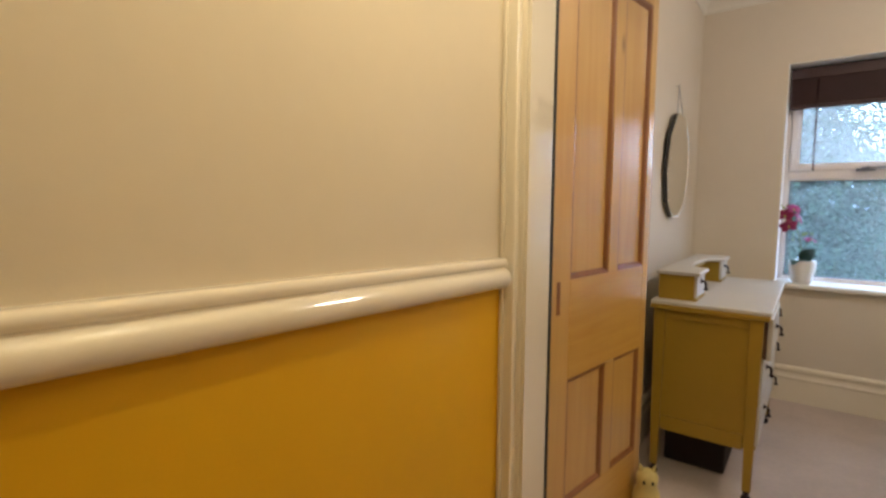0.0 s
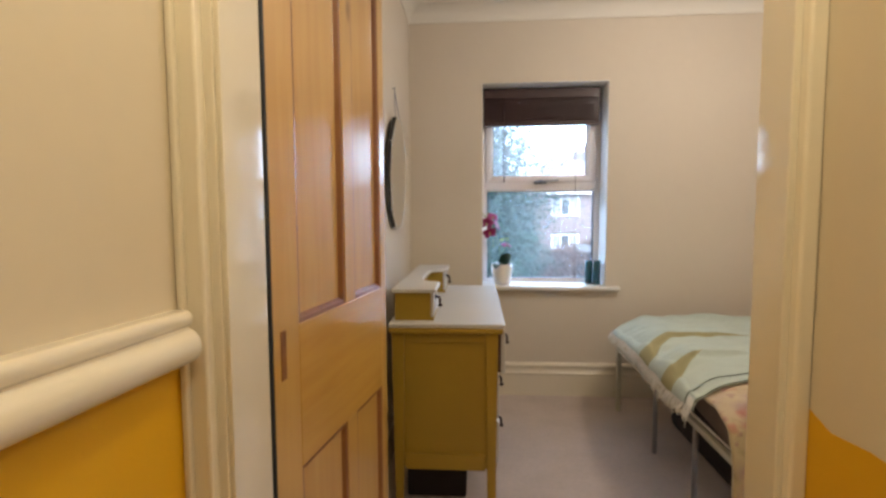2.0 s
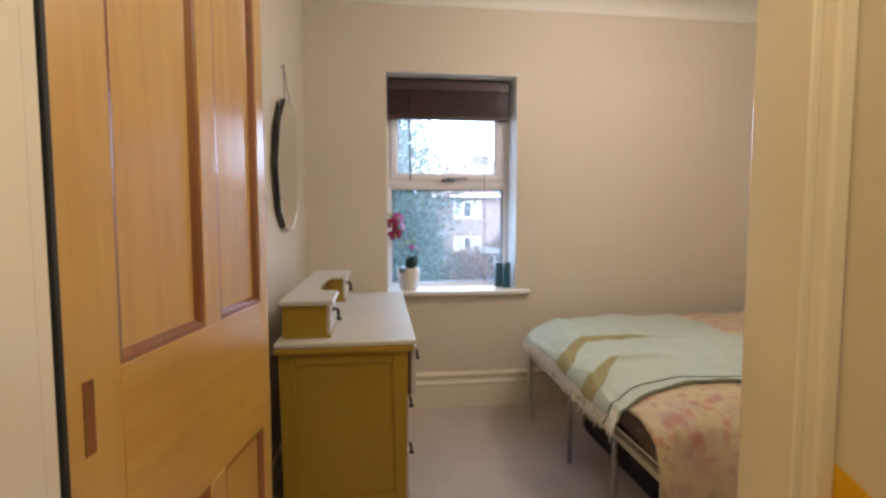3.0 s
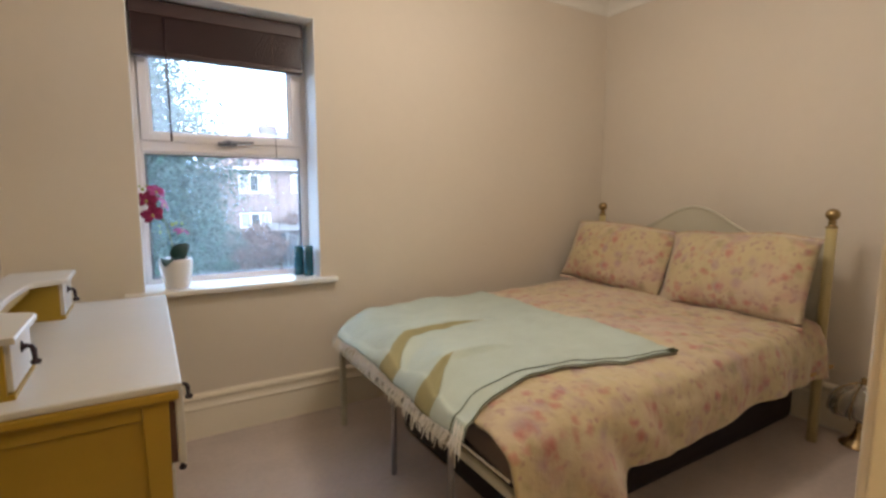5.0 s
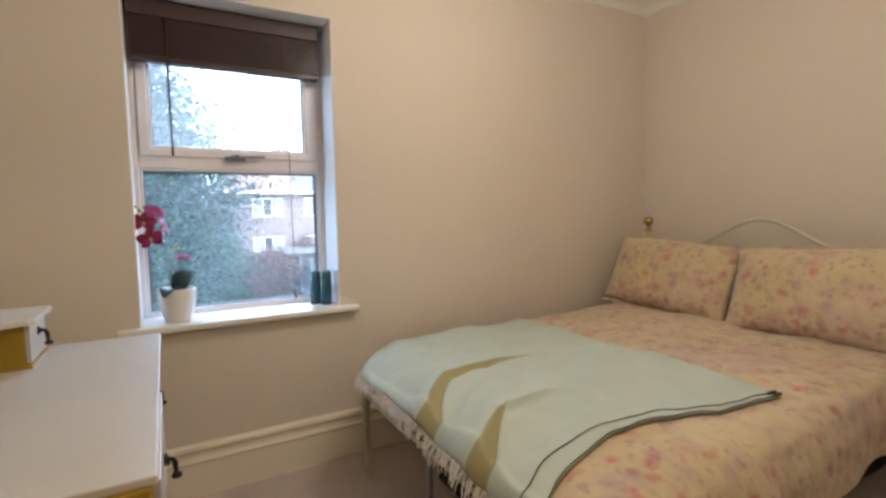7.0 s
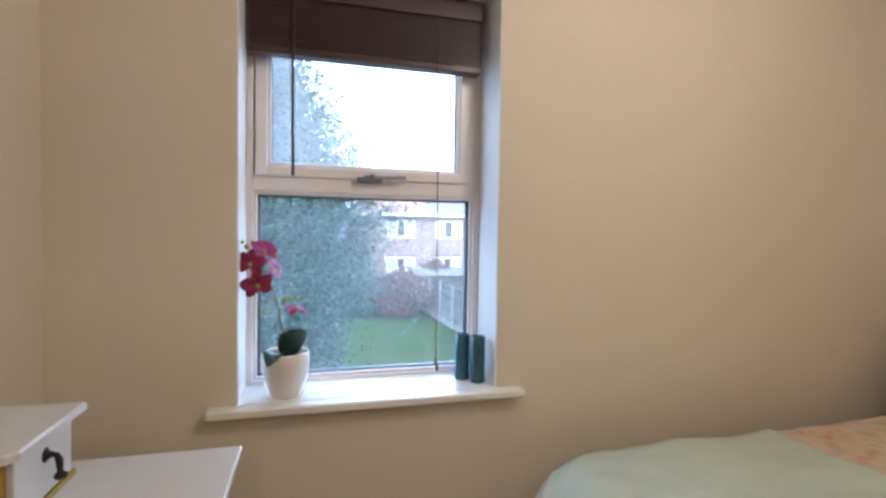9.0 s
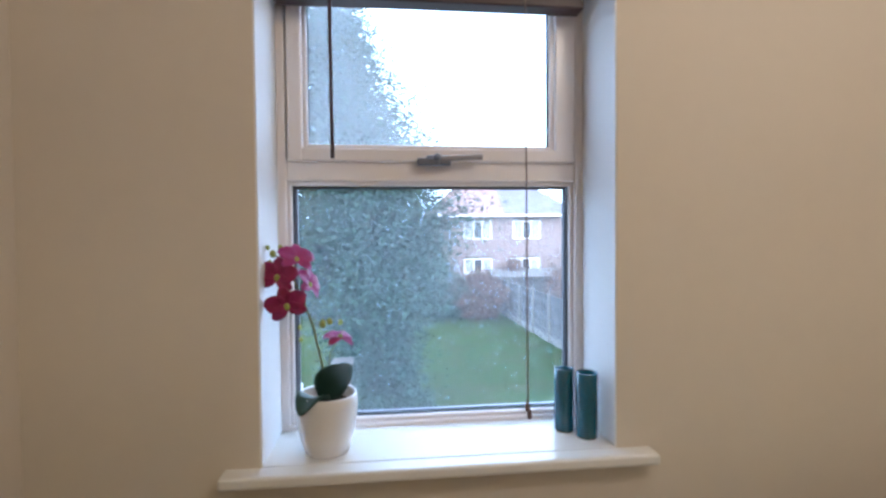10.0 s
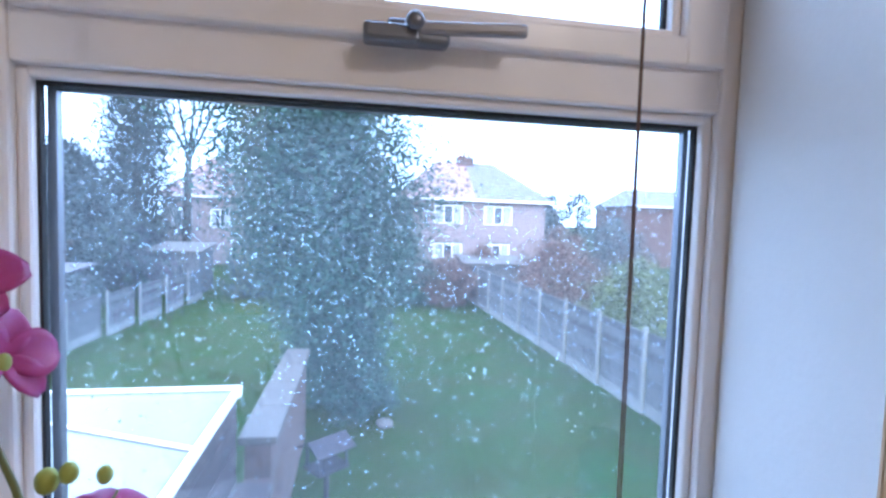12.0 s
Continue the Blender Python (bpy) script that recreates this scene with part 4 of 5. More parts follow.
def pillow(label, m, seed):
    o = empty("pillow", label, "pillow", (0, 0, 0), "pillows on the bed")
    w, h, t = 0.80, 0.48, 0.090
    b = bmesh.new()
    n = 28
    for side in (1, -1):
        v = [[None] * (n + 1) for _ in range(n + 1)]
        for i in range(n + 1):
            for j in range(n + 1):
                a, c = 2 * i / n - 1, 2 * j / n - 1
                body = (1 - min(1, abs(a) / 0.93) ** 3.2) * (1 - min(1, abs(c) / 0.90) ** 3.2)
                pinch = 1 - 0.045 * (1 - a * a) * abs(c) ** 4
                pin2 = 1 - 0.035 * (1 - c * c) * abs(a) ** 4
                y = side * (t * max(body, 0) ** 0.55 + 0.004) + 0.012 * puff(a * 1.5, c * 1.5, 1.6, seed)
                sag = 0.030 * abs(a) ** 3 * max(0.0, c) + 0.012 * puff(a, c, 2.2, seed + 3)
                v[i][j] = b.verts.new((a * w / 2 * pin2, y, c * h / 2 * pinch - sag))
        for i in range(n):
            for j in range(n):
                q = (v[i][j], v[i + 1][j], v[i + 1][j + 1], v[i][j + 1])
                b.faces.new(q if side < 0 else q[::-1])
    bmesh.ops.remove_doubles(b, verts=b.verts[:], dist=0.009)
    bmesh.ops.recalc_face_normals(b, faces=b.faces[:])
    part("pillowcase", b, DUVET, o, smooth=True)
    o.matrix_basis = m
    return o


pillow("cream floral pillow propped upright against the head panel, nearer the room", pose(2.600, 2.625, 0.840, 22, 3, 86), 2.0)
pillow("cream floral pillow propped beside the window wall", pose(2.63, 3.40, 0.845, 24, -3, 92), 6.0)

# bag stretched to the bed head so its black stands for under-bed shadow
o = empty("storage_bag_and_shade", "dark low fabric storage bag under the bed, lengthened to stand for the bed's shadow", "storage bag", (1.5, 2.7, 0))
part("bag_body", box(1.04, 2.98, 2.42, 3.46, 0.0, 0.34, 0.06, 4), BOXDARK, o)
part("zip", tube([(1.041, 2.56, 0.22), (1.041, 3.30, 0.225)], 0.004, 6), IRON, o)


# black box added to deepen the shade below the chest
o = empty("under_chest_dark", "dark box added to deepen the shade under the chest of drawers", "storage box", (-0.3, 2.9, 0))
part("box_body", box(-0.44, -0.17, 2.62, 3.30, 0, 0.20, 0.01), BOXDARK, o)
part("box_lid", box(-0.445, -0.165, 2.615, 3.305, 0.2005, 0.222, 0.006), BOXDARK, o)


# ---- floor lamp beside the bed, stool, door stop ----
def touch_lamp():
    x, y = 2.935, 2.118
    o = empty("table_lamp", "brass touch lamp with a petalled glass shade standing on the carpet", "lamp", (x, y, 0))
    part("base", lathe([(0.075, 0), (0.078, 0.006), (0.070, 0.014), (0.045, 0.028), (0.030, 0.050), (0.020, 0.075), (0.014, 0.095), (0.018, 0.104), (0.013, 0.112), (0.010, 0.15), (0.010, 0.30)], 28, (x, y, 0)), BRASS, o, smooth=True)
    n = 6
    prof = [(0.128, 0.165), (0.134, 0.185), (0.130, 0.220), (0.115, 0.258), (0.085, 0.292), (0.045, 0.315), (0.018, 0.322)]
    for k in range(n):
        b = bmesh.new()
        rows = []
        for r, z in prof:
            row = []
            for i in range(7):
                a = 2 * math.pi * (k + 0.04 + 0.92 * i / 6) / n
                rr = r * (1 + 0.03 * math.sin(math.pi * i / 6))
                row.append(b.verts.new((x + rr * math.cos(a), y + rr * math.sin(a), z + (0.012 * abs(2 * i / 6 - 1) ** 2 if r > 0.127 else 0))))
            rows.append(row)
        for lo, hi in zip(rows, rows[1:]):
            for i in range(6):
                b.faces.new((lo[i], lo[i + 1], hi[i + 1], hi[i]))
        bmesh.ops.solidify(b, geom=b.faces[:], thickness=0.003)
        part("glass_petal", b, PETALGLASS, o, "frosted glass shade petal", True)
        a = 2 * math.pi * k / n
        part("rib", tube([(x + r * 1.012 * math.cos(a), y + r * 1.012 * math.sin(a), z) for r, z in prof], 0.0035, 6), BRASS, o, smooth=True)
    part("finial", lathe([(0.020, 0.320), (0.022, 0.326), (0.010, 0.331), (0.014, 0.340), (0.012, 0.350), (0.003, 0.356)], 16, (x, y, 0)), BRASS, o, smooth=True)


touch_lamp()


def stool():
    """Three-legged rustic stool; splayed round legs."""
    cx, cy = 2.70, 1.66
    o = empty("stool", "dark weathered three-legged wooden stool", "stool", (cx, cy, 0))
    part("seat", lathe([(0.150, 0.455), (0.165, 0.462), (0.168, 0.478), (0.160, 0.492), (0.060, 0.488), (0.004, 0.487)], 32, (cx, cy, 0)), OLDWOOD, o, smooth=True)
    for k in range(3):
        a = radians(80 + 120 * k)
        part("leg", tube([(cx + r * math.cos(a), cy + r * math.sin(a), z) for r, z in ((0.315, 0.0), (0.27, 0.12), (0.205, 0.30), (0.15, 0.462))], [0.020, 0.023, 0.022, 0.018], 12), OLDWOOD, o, smooth=True)


stool()
o = empty("extension_lead", "black extension lead lying along the skirting", "extension lead", (3.03, 1.9, 0))
part("socket_block", box(3.005, 3.050, 1.72, 1.99, 0, 0.035, 0.006), GASKET, o)
part("cable", tube([(3.03, 1.99, 0.015), (3.035, 2.10, 0.006), (3.02, 2.3, 0.006), (3.03, 2.6, 0.006)], 0.004, 6), FRINGE, o, "white cable")


def cat_stop():
    o = lathe([(0.050, 0), (0.056, 0.012), (0.058, 0.05), (0.050, 0.085), (0.040, 0.105), (0.044, 0.125), (0.045, 0.145), (0.036, 0.165), (0.016, 0.175), (0.003, 0.177)], 24)
    for s in (-1, 1):
        ear = bmesh.new()
        bmesh.ops.create_cone(ear, cap_ends=True, segments=10, radius1=0.017, radius2=0.002, depth=0.04)
        merge(o, ear, pose(s * 0.026, 0, 0.178, 0, 14 * s))
    for f in o.faces:
        f.material_index = 0
    n0 = len(o.faces)
    for s in (-1, 1):
        eye = bmesh.new()
        bmesh.ops.create_uvsphere(eye, u_segments=10, v_segments=6, radius=0.007)
        merge(o, eye, pose(s * 0.017, -0.043, 0.135) @ Matrix.Diagonal((0.8, 0.5, 1.3, 1)))
    o.faces.ensure_lookup_table()
    for f in o.faces[n0:]:
        f.material_index = 1
    ob = part("cat_figurine", o, [CATPAINT, GASKET], None, "small pale yellow cat figurine holding the door open", True)
    tagged(ob, category="figurine")
    ob.matrix_basis = pose(-0.395, 2.13, 0.0, 0, 0, 22)


cat_stop()


# ---- window board things ----
def vase(x, y, r, h, label):
    o = lathe([(r * 0.95, 0), (r, 0.004), (r, h - 0.003), (r - 0.002, h), (r - 0.005, h), (r - 0.006, h - 0.004), (r - 0.006, 0.012), (0.002, 0.010)], 32, (x, y, 0.7855))
    ob = part("vase", o, TEAL, None, label, True)
    tagged(ob, category="vase", group="teal vases on the window board")


vase(0.682, 4.045, 0.0275, 0.168, "slim teal glazed cylinder vase beside the window frame")
vase(0.724, 3.993, 0.0285, 0.170, "slim teal glazed cylinder vase with a chipped glaze, against the recess")


def orchid():
    cx, cy, z0 = 0.056, 3.992, 0.7855
    o = empty("orchid_plant", "artificial magenta orchid in a white ceramic pot on the window board", "orchid", (cx, cy, z0))
    pot = part("pot", lathe([(0.050, 0), (0.054, 0.003), (0.065, 0.04), (0.0735, 0.085), (0.0762, 0.118), (0.074, 0.142), (0.071, 0.146), (0.068, 0.142), (0.068, 0.12), (0.060, 0.112)], 40, (cx, cy, z0)), POT, o, "glossy white tapered ceramic pot", True)
    part("soil", lathe([(0.066, 0.112), (0.064, 0.118), (0.03, 0.124), (0.003, 0.125)], 24, (cx, cy, z0)), SOIL, o)

    def leaf(base, tip, width, droop, name="leaf"):
        bs, tp = Vector(base), Vector(tip)
        side = (tp - bs).cross(Vector((0, 0, 1))).normalized()

        def f(u, v):
            p = bs.lerp(tp, u) + Vector((0, 0, droop * math.sin(u * math.pi)))
            wv = width * math.sin(math.pi * min(1, 0.12 + 0.86 * u)) ** 0.7 * (2 * v - 1)
            p = p + side * wv + Vector((0, 0, 0.25 * abs(wv)))
            return p
        part(name, grid(12, 6, f, 0.002), ORCHID_LEAF, o, smooth=True)

    leaf((cx + 0.01, cy, z0 + 0.12), (cx + 0.034, cy - 0.045, z0 + 0.225), 0.050, 0.012)
    leaf((cx - 0.01, cy - 0.01, z0 + 0.12), (cx - 0.050, cy - 0.085, z0 + 0.118), 0.040, 0.028)
    leaf((cx, cy + 0.01, z0 + 0.12), (cx + 0.03, cy + 0.055, z0 + 0.16), 0.022, 0.02)
    main = [(cx - 0.004, cy, z0 + 0.11), (cx - 0.008, cy, z0 + 0.20), (cx - 0.030, cy - 0.004, z0 + 0.31), (cx - 0.062, cy - 0.006, z0 + 0.40), (cx - 0.095, cy - 0.006, z0 + 0.465), (cx - 0.125, cy - 0.006, z0 + 0.495)]
    part("stem", tube(main, [0.0035, 0.0032, 0.0028, 0.0024, 0.002, 0.0014], 8), STEM, o, smooth=True)
    side = [(cx + 0.008, cy, z0 + 0.11), (cx + 0.004, cy, z0 + 0.19), (cx + 0.010, cy - 0.004, z0 + 0.245), (cx + 0.032, cy - 0.006, z0 + 0.280), (cx + 0.045, cy - 0.006, z0 + 0.305)]
    part("stem", tube(side, [0.0022, 0.002, 0.0018, 0.0014, 0.001], 8), STEM, o, smooth=True)

    def flower(at, size, facing, material, closed=0.0):
        f = bmesh.new()
        petals = ((90, 1.0, 0.66), (215, 1.0, 0.64), (325, 1.0, 0.64), (20, 1.08, 0.98), (160, 1.08, 0.98))
        for ang, ln, wd in petals:
            def s(u, v, ang=ang, ln=ln, wd=wd):
                r = size * ln * u
                wv = size * wd * 0.5 * math.sin(math.pi * min(1, 0.10 + 0.84 * u)) ** 0.75 * (2 * v - 1)
                x, z = r, wv
                y = -0.20 * size * u * (1 - u) * 2 + closed * r - 0.18 * abs(wv) - (0.002 if wd > 0.6 else 0)
                ca, sa = math.cos(radians(ang)), math.sin(radians(ang))
                return x * ca - z * sa, y, x * sa + z * ca
            g = grid(7, 6, s, 0.0012)
            merge(f, g)
        body = part("flower", f, material, o, "magenta orchid bloom", True)
        lip = bmesh.new()
        bmesh.ops.create_uvsphere(lip, u_segments=10, v_segments=6, radius=size * 0.14)
        for v in lip.verts:
            v.co = Vector((v.co.x, v.co.y * 0.8 - size * 0.10, v.co.z * 1.3 - size * 0.08))
        c = part("lip", lip, BUD, body, "yellow-green lip", True)
        body.matrix_basis = Matrix.Translation(Vector(at)) @ pose(0, 0, 0, *facing)

    flower((-0.052, 3.972, 1.222), 0.048, (-6, 8, -12), PETAL)
    flower((-0.032, 3.968, 1.154), 0.048, (10, -14, 8), PETAL)
    flower((-0.012, 3.985, 1.262), 0.043, (-35, 10, 28), PETAL_PALE)
    flower((0.016, 3.990, 1.200), 0.042, (-20, 24, 62), PETAL_PALE)
    flower((0.090, 3.985, 1.070), 0.036, (-66, 6, 24), PETAL_PALE, 0.35)
    for x, z, r in ((-0.066, 1.275, 0.0075), (-0.048, 1.290, 0.006), (-0.078, 1.290, 0.005), (-0.035, 1.28, 0.006), (-0.074, 1.252, 0.007), (0.050, 1.102, 0.0085), (0.066, 1.108, 0.007), (0.092, 1.105, 0.006), (-0.006, 1.095, 0.005), (-0.004, 1.065, 0.005)):
        b = bmesh.new()
        bmesh.ops.create_uvsphere(b, u_segments=10, v_segments=7, radius=r)
        for v in b.verts:
            v.co.z *= 1.3
        b.transform(Matrix.Translation((x, 3.985, z)))
        part("bud", b, BUD, o, smooth=True)


orchid()
# lamps on the two ceilings
for (x, y, z), place in ((lamp_room.location, "bedroom"), (lamp_hall.location, "landing")):
    o = empty("ceiling_lamp", "plain white pendant lamp holder on the " + place + " ceiling", "lamp", (x, y, TOP), "pendant lamps")
    part("ceiling_rose", lathe([(0.045, -0.022), (0.05, -0.012), (0.05, -0.0005)], 20, (x, y, TOP)), WHITE_SATIN, o, smooth=True)
    part("flex", tube([(x, y, TOP - 0.02), (x, y, z + 0.16)], 0.003, 6), WHITE_SATIN, o)
    part("holder", lathe([(0.018, 0.10), (0.022, 0.12), (0.018, 0.16), (0.006, 0.17)], 16, (x, y, z)), WHITE_SATIN, o, smooth=True)


# ---- garden and houses beyond the window ----
GRASS = mat("wet_lawn", (0.013, 0.040, 0.001), 1.0, vary=0.25, size=1.1, bump=1.0, bump_size=40, col2=(0.024, 0.031, 0.002), spec=0.1)
PAVING = mat("wet_paving", (0.20, 0.17, 0.15), 0.45, vary=0.2, size=2)
BRICK = mat("red_brick", (0.30, 0.225, 0.21), 0.85, vary=0.25, size=6, bump=0.6, bump_size=40)
BRICK_OLD = mat("weathered_brick", (0.13, 0.075, 0.06), 0.85, vary=0.25, size=6, bump=0.6, bump_size=40)
TILE_RED = mat("red_roof_tile", (0.30, 0.165, 0.145), 0.7, vary=0.2, size=3, bump=0.7, bump_size=14)
TILE_GREY = mat("grey_roof_tile", (0.15, 0.13, 0.14), 0.7, vary=0.2, size=3, bump=0.7, bump_size=14)
STONE = mat("stone_coping", (0.11, 0.095, 0.085), 0.8, vary=0.15, size=5, bump=0.6, bump_size=60)
CONCRETE = mat("concrete_post", (0.22, 0.22, 0.21), 0.85, vary=0.12, size=5)
FENCE = mat("fence_panel", (0.095, 0.095, 0.098), 0.85, vary=0.2, size=7, island=True)
SHED = mat("shed_felt", (0.13, 0.12, 0.13), 0.8, vary=0.2, size=4)
POLY = mat("white_polycarbonate", (0.20, 0.215, 0.205), 0.35, vary=0.04, size=2)
LEAF_DARK = mat("evergreen_leaf", (0.022, 0.072, 0.048), 0.6, vary=0.3, size=3, island=True)
LEAF_BLUE = mat("conifer_leaf", (0.050, 0.075, 0.072), 0.65, vary=0.3, size=3, island=True)
LEAF_LIGHT = mat("shrub_leaf", (0.11, 0.13, 0.035), 0.6, vary=0.3, size=3, island=True)
LEAF_RED = mat("winter_hedge_leaf", (0.16, 0.085, 0.06), 0.7, vary=0.3, size=3, island=True)
BARK = mat("bark", (0.09, 0.07, 0.055), 0.9, vary=0.3, size=8, bump=1.0, bump_size=30)
BOARDS = mat("wet_dark_boards", (0.055, 0.034, 0.032), 0.5, vary=0.3, size=5, bump=0.5, bump_size=30, island=True)
DARKGLASS = mat("house_window_glass", (0.07, 0.08, 0.09), 0.12, vary=0.2, size=1)
CURTAIN = mat("net_curtain", (0.35, 0.35, 0.35), 0.8)


def ground_z(x, y):
    return -2.6 + 0.02 * puff(x, y, 0.5, 2)


b = bmesh.new()
xs = [-400, -150, -60, -30] + list(range(-22, 31, 2)) + [40, 80, 200, 400]
ys = [-600, -150, -40, -10, 0, 4.3] + list(range(6, 42, 2)) + [50, 70, 120, 250, 600]
vs = [[b.verts.new((x, y, ground_z(x, y))) for y in ys] for x in xs]
for i in range(len(xs) - 1):
    for j in range(len(ys) - 1):
        b.faces.new((vs[i][j], vs[i + 1][j], vs[i + 1][j + 1], vs[i][j + 1]))
tagged(part("ground", b, GRASS, None, "wet green lawn running down the back gardens"), kind="structure")
tagged(part("pavement", box(-4.5, 9.0, 4.26, 7.4, -2.9, -2.555, 0.01), PAVING, None, "wet paved terrace behind the house"), kind="structure")


def leaves(b_points, size, rng, flat=0.5):
    """One mesh of small folded leaf faces at the points given."""
    pts = np.asarray(b_points)
    n = len(pts)
    a = rng.normal(size=(n, 3))
    a[:, 2] *= flat
    a /= np.linalg.norm(a, axis=1)[:, None]
    c = np.cross(a, rng.normal(size=(n, 3)))
    c /= np.linalg.norm(c, axis=1)[:, None]
    s = size * rng.uniform(0.5, 1.4, n)[:, None]
    v = np.stack([pts - a * s, pts + c * s * 0.45, pts + a * s, pts - c * s * 0.45], 1).reshape(-1, 3)
    f = np.arange(4 * n).reshape(n, 4)
    me = bpy.data.meshes.new("crown")
    me.from_pydata(v.tolist(), [], f.tolist())
    return me


def limbs(base, top, r, rng, n, spread, start=0.3):
    b = tube([base, tuple(Vector(base).lerp(Vector(top), 0.35) + Vector((0.05, 0.02, 0))), tuple(Vector(base).lerp(Vector(top), 0.7)), top], [r, r * 0.75, r * 0.45, r * 0.12], 9)
    for k in range(n):
        t = start + (0.95 - start) * (k + 0.5) / n
        p = Vector(base).lerp(Vector(top), t)
        a, l = rng.uniform(0, 6.28), spread * (1.15 - t) * rng.uniform(0.6, 1.2) + 0.15
        q = p + Vector((l * math.cos(a), l * math.sin(a), l * rng.uniform(0.35, 0.9)))
        mid = p.lerp(q, 0.5) + Vector((0, 0, -0.04 * l))
        rr = r * 0.35 * (1.1 - t)
        tube([p, mid, q], [rr, rr * 0.6, rr * 0.2], 6, bm=b)
        for _ in range(3):
            e = mid.lerp(q, rng.uniform(0, 0.9))
            a2, l2 = rng.uniform(0, 6.28), l * rng.uniform(0.3, 0.6)
            tube([e, e + Vector((l2 * math.cos(a2), l2 * math.sin(a2), l2 * rng.uniform(0.3, 1.0)))], [rr * 0.4, rr * 0.1], 5, bm=b)
    return b


def tree(label, base, height, radius_at, count, size, material, seed, category="tree", trunk=0.16, lean=(0, 0), name="tree", low=0.0):
    """A trunk with limbs and a crown of small leaves in clumps; radius_at(t) gives the crown's outline from bottom (0) to top (1)."""
    rng = np.random.default_rng(seed)
    x, y = base
    z = ground_z(x, y)
    o = empty(name, label, category, (x, y, z))
    top = (x + lean[0], y + lean[1], z + height)
    part("trunk", limbs((x, y, z - 0.1), top, trunk, rng, 16, max(radius_at(0.4), 0.3)), BARK, o, smooth=True)
    clumps = []
    while len(clumps) < count // 34:
        t, a, q = rng.random(), rng.uniform(0, 2 * math.pi), math.sqrt(rng.random())
        r = radius_at(t)
        if rng.random() > (r / 2.2 + 0.15):
            continue
        w = 1 + 0.28 * math.sin(3 * a + 7 * t + seed) + 0.15 * math.sin(5 * a - 11 * t)
        clumps.append((x + lean[0] * t + r * w * q * math.cos(a), y + lean[1] * t + r * w * q * math.sin(a), z + low + (height - low) * t))
    c = np.asarray(clumps)
    spread = 0.07 * height ** 0.75
    pts = np.repeat(c, 34, 0) + rng.normal(size=(len(c) * 34, 3)) * spread * np.array([1, 1, 0.8])
    pts = pts[pts[:, 2] > z + 0.03]
    me = leaves(pts, size, rng)
    me.materials.append(material)
    crown = new("crown", me)
    crown.parent = o
    crown.matrix_parent_inverse = o.matrix_world.inverted()
    return o


def oval(w, peak=0.35, p=0.8):
    return lambda t: w * (math.sin(math.pi * 0.5 * min(1, (t + 0.08) / peak)) if t < peak else max(0.0, math.cos(math.pi * 0.5 * (t - peak) / (1 - peak))) ** p) + 0.05


def evergreen(t):
    if t < 0.45:
        return 0.40 + 1.55 * max(0.0, t - 0.10) / 0.35
    return 1.95 if t < 0.56 else 1.95 - 1.85 * ((t - 0.56) / 0.44) ** 0.66


tree("tall ivy-clad evergreen tree growing out of the lawn", (0.05, 13.9), 10.2, evergreen, 150000, 0.048, LEAF_DARK, 11, trunk=0.20, lean=(-1.4, 0.3))
tree("low dark shrub at the foot of the evergreen", (0.25, 13.0), 1.3, oval(0.70), 5000, 0.04, LEAF_DARK, 12, "shrub", 0.03, name="shrub")
BUSHES = (("leafy shrub at the end of the lawn", 2.4, 26.0, 3.0, 1.7, LEAF_DARK), ("reddish bare shrub at the end of the lawn", 4.4, 25.6, 2.3, 1.4, LEAF_RED),
          ("tangled grey-green shrub at the end of the lawn", 0.2, 26.5, 2.6, 1.8, LEAF_BLUE), ("low shrub beyond the neighbouring lawn", -4.5, 27.5, 2.4, 1.6, LEAF_BLUE),
          ("yellow-green shrub behind the fence", 8.4, 17.0, 2.6, 1.4, LEAF_LIGHT), ("reddish bare shrub behind the fence", 8.0, 22.0, 3.2, 1.7, LEAF_RED),
          ("dark shrub in the next garden", 7.6, 11.8, 2.0, 1.0, LEAF_DARK), ("reddish bare shrub beyond the fence", 10.2, 26.5, 3.8, 2.2, LEAF_RED),
          ("yellow-green bush in the next garden", 11.5, 21.5, 2.6, 1.8, LEAF_LIGHT), ("grey-green bush before the far houses", 14.5, 29.0, 4.2, 2.4, LEAF_BLUE),
          ("reddish bare shrub by the brick house", 7.0, 29.5, 2.6, 1.5, LEAF_RED), ("tangled shrub in the neighbouring garden", -10.0, 20.0, 3.2, 1.9, LEAF_BLUE),
          ("dark overgrown hedge behind the boundary fence", -9.6, 26.0, 3.8, 2.0, LEAF_BLUE), ("reddish shrub behind the boundary fence", -12.5, 23.5, 3.4, 2.0, LEAF_RED))
for k, (label, x, y, h, r, leaf) in enumerate(BUSHES):
    tree(label, (x, y), h, oval(r), 9000, 0.055, leaf, 50 + k, "shrub", 0.05, name="shrub")
tree("dark conifer behind the neighbouring gardens", (-11.9, 33.0), 14.0, lambda t: 2.1 * (1 - t) ** 0.4 + 0.1, 60000, 0.085, LEAF_BLUE, 18, trunk=0.25)
tree("broad dark tree behind the neighbouring gardens", (-16.2, 34.0), 7.6, oval(3.4), 48000, 0.095, LEAF_BLUE, 19, trunk=0.25)
tree("dense tree beside the neighbouring house", (-13.6, 28.5), 5.8, oval(2.6), 18000, 0.10, LEAF_BLUE, 45, trunk=0.14)
tree("leafy tree beside the neighbouring house", (-3.8, 31.0), 6.0, oval(2.0), 11000, 0.09, LEAF_DARK, 21, trunk=0.14)
tree("leafy tree standing before the brick house", (1.2, 29.5), 7.0, oval(2.1), 13000, 0.085, LEAF_DARK, 22, trunk=0.14)
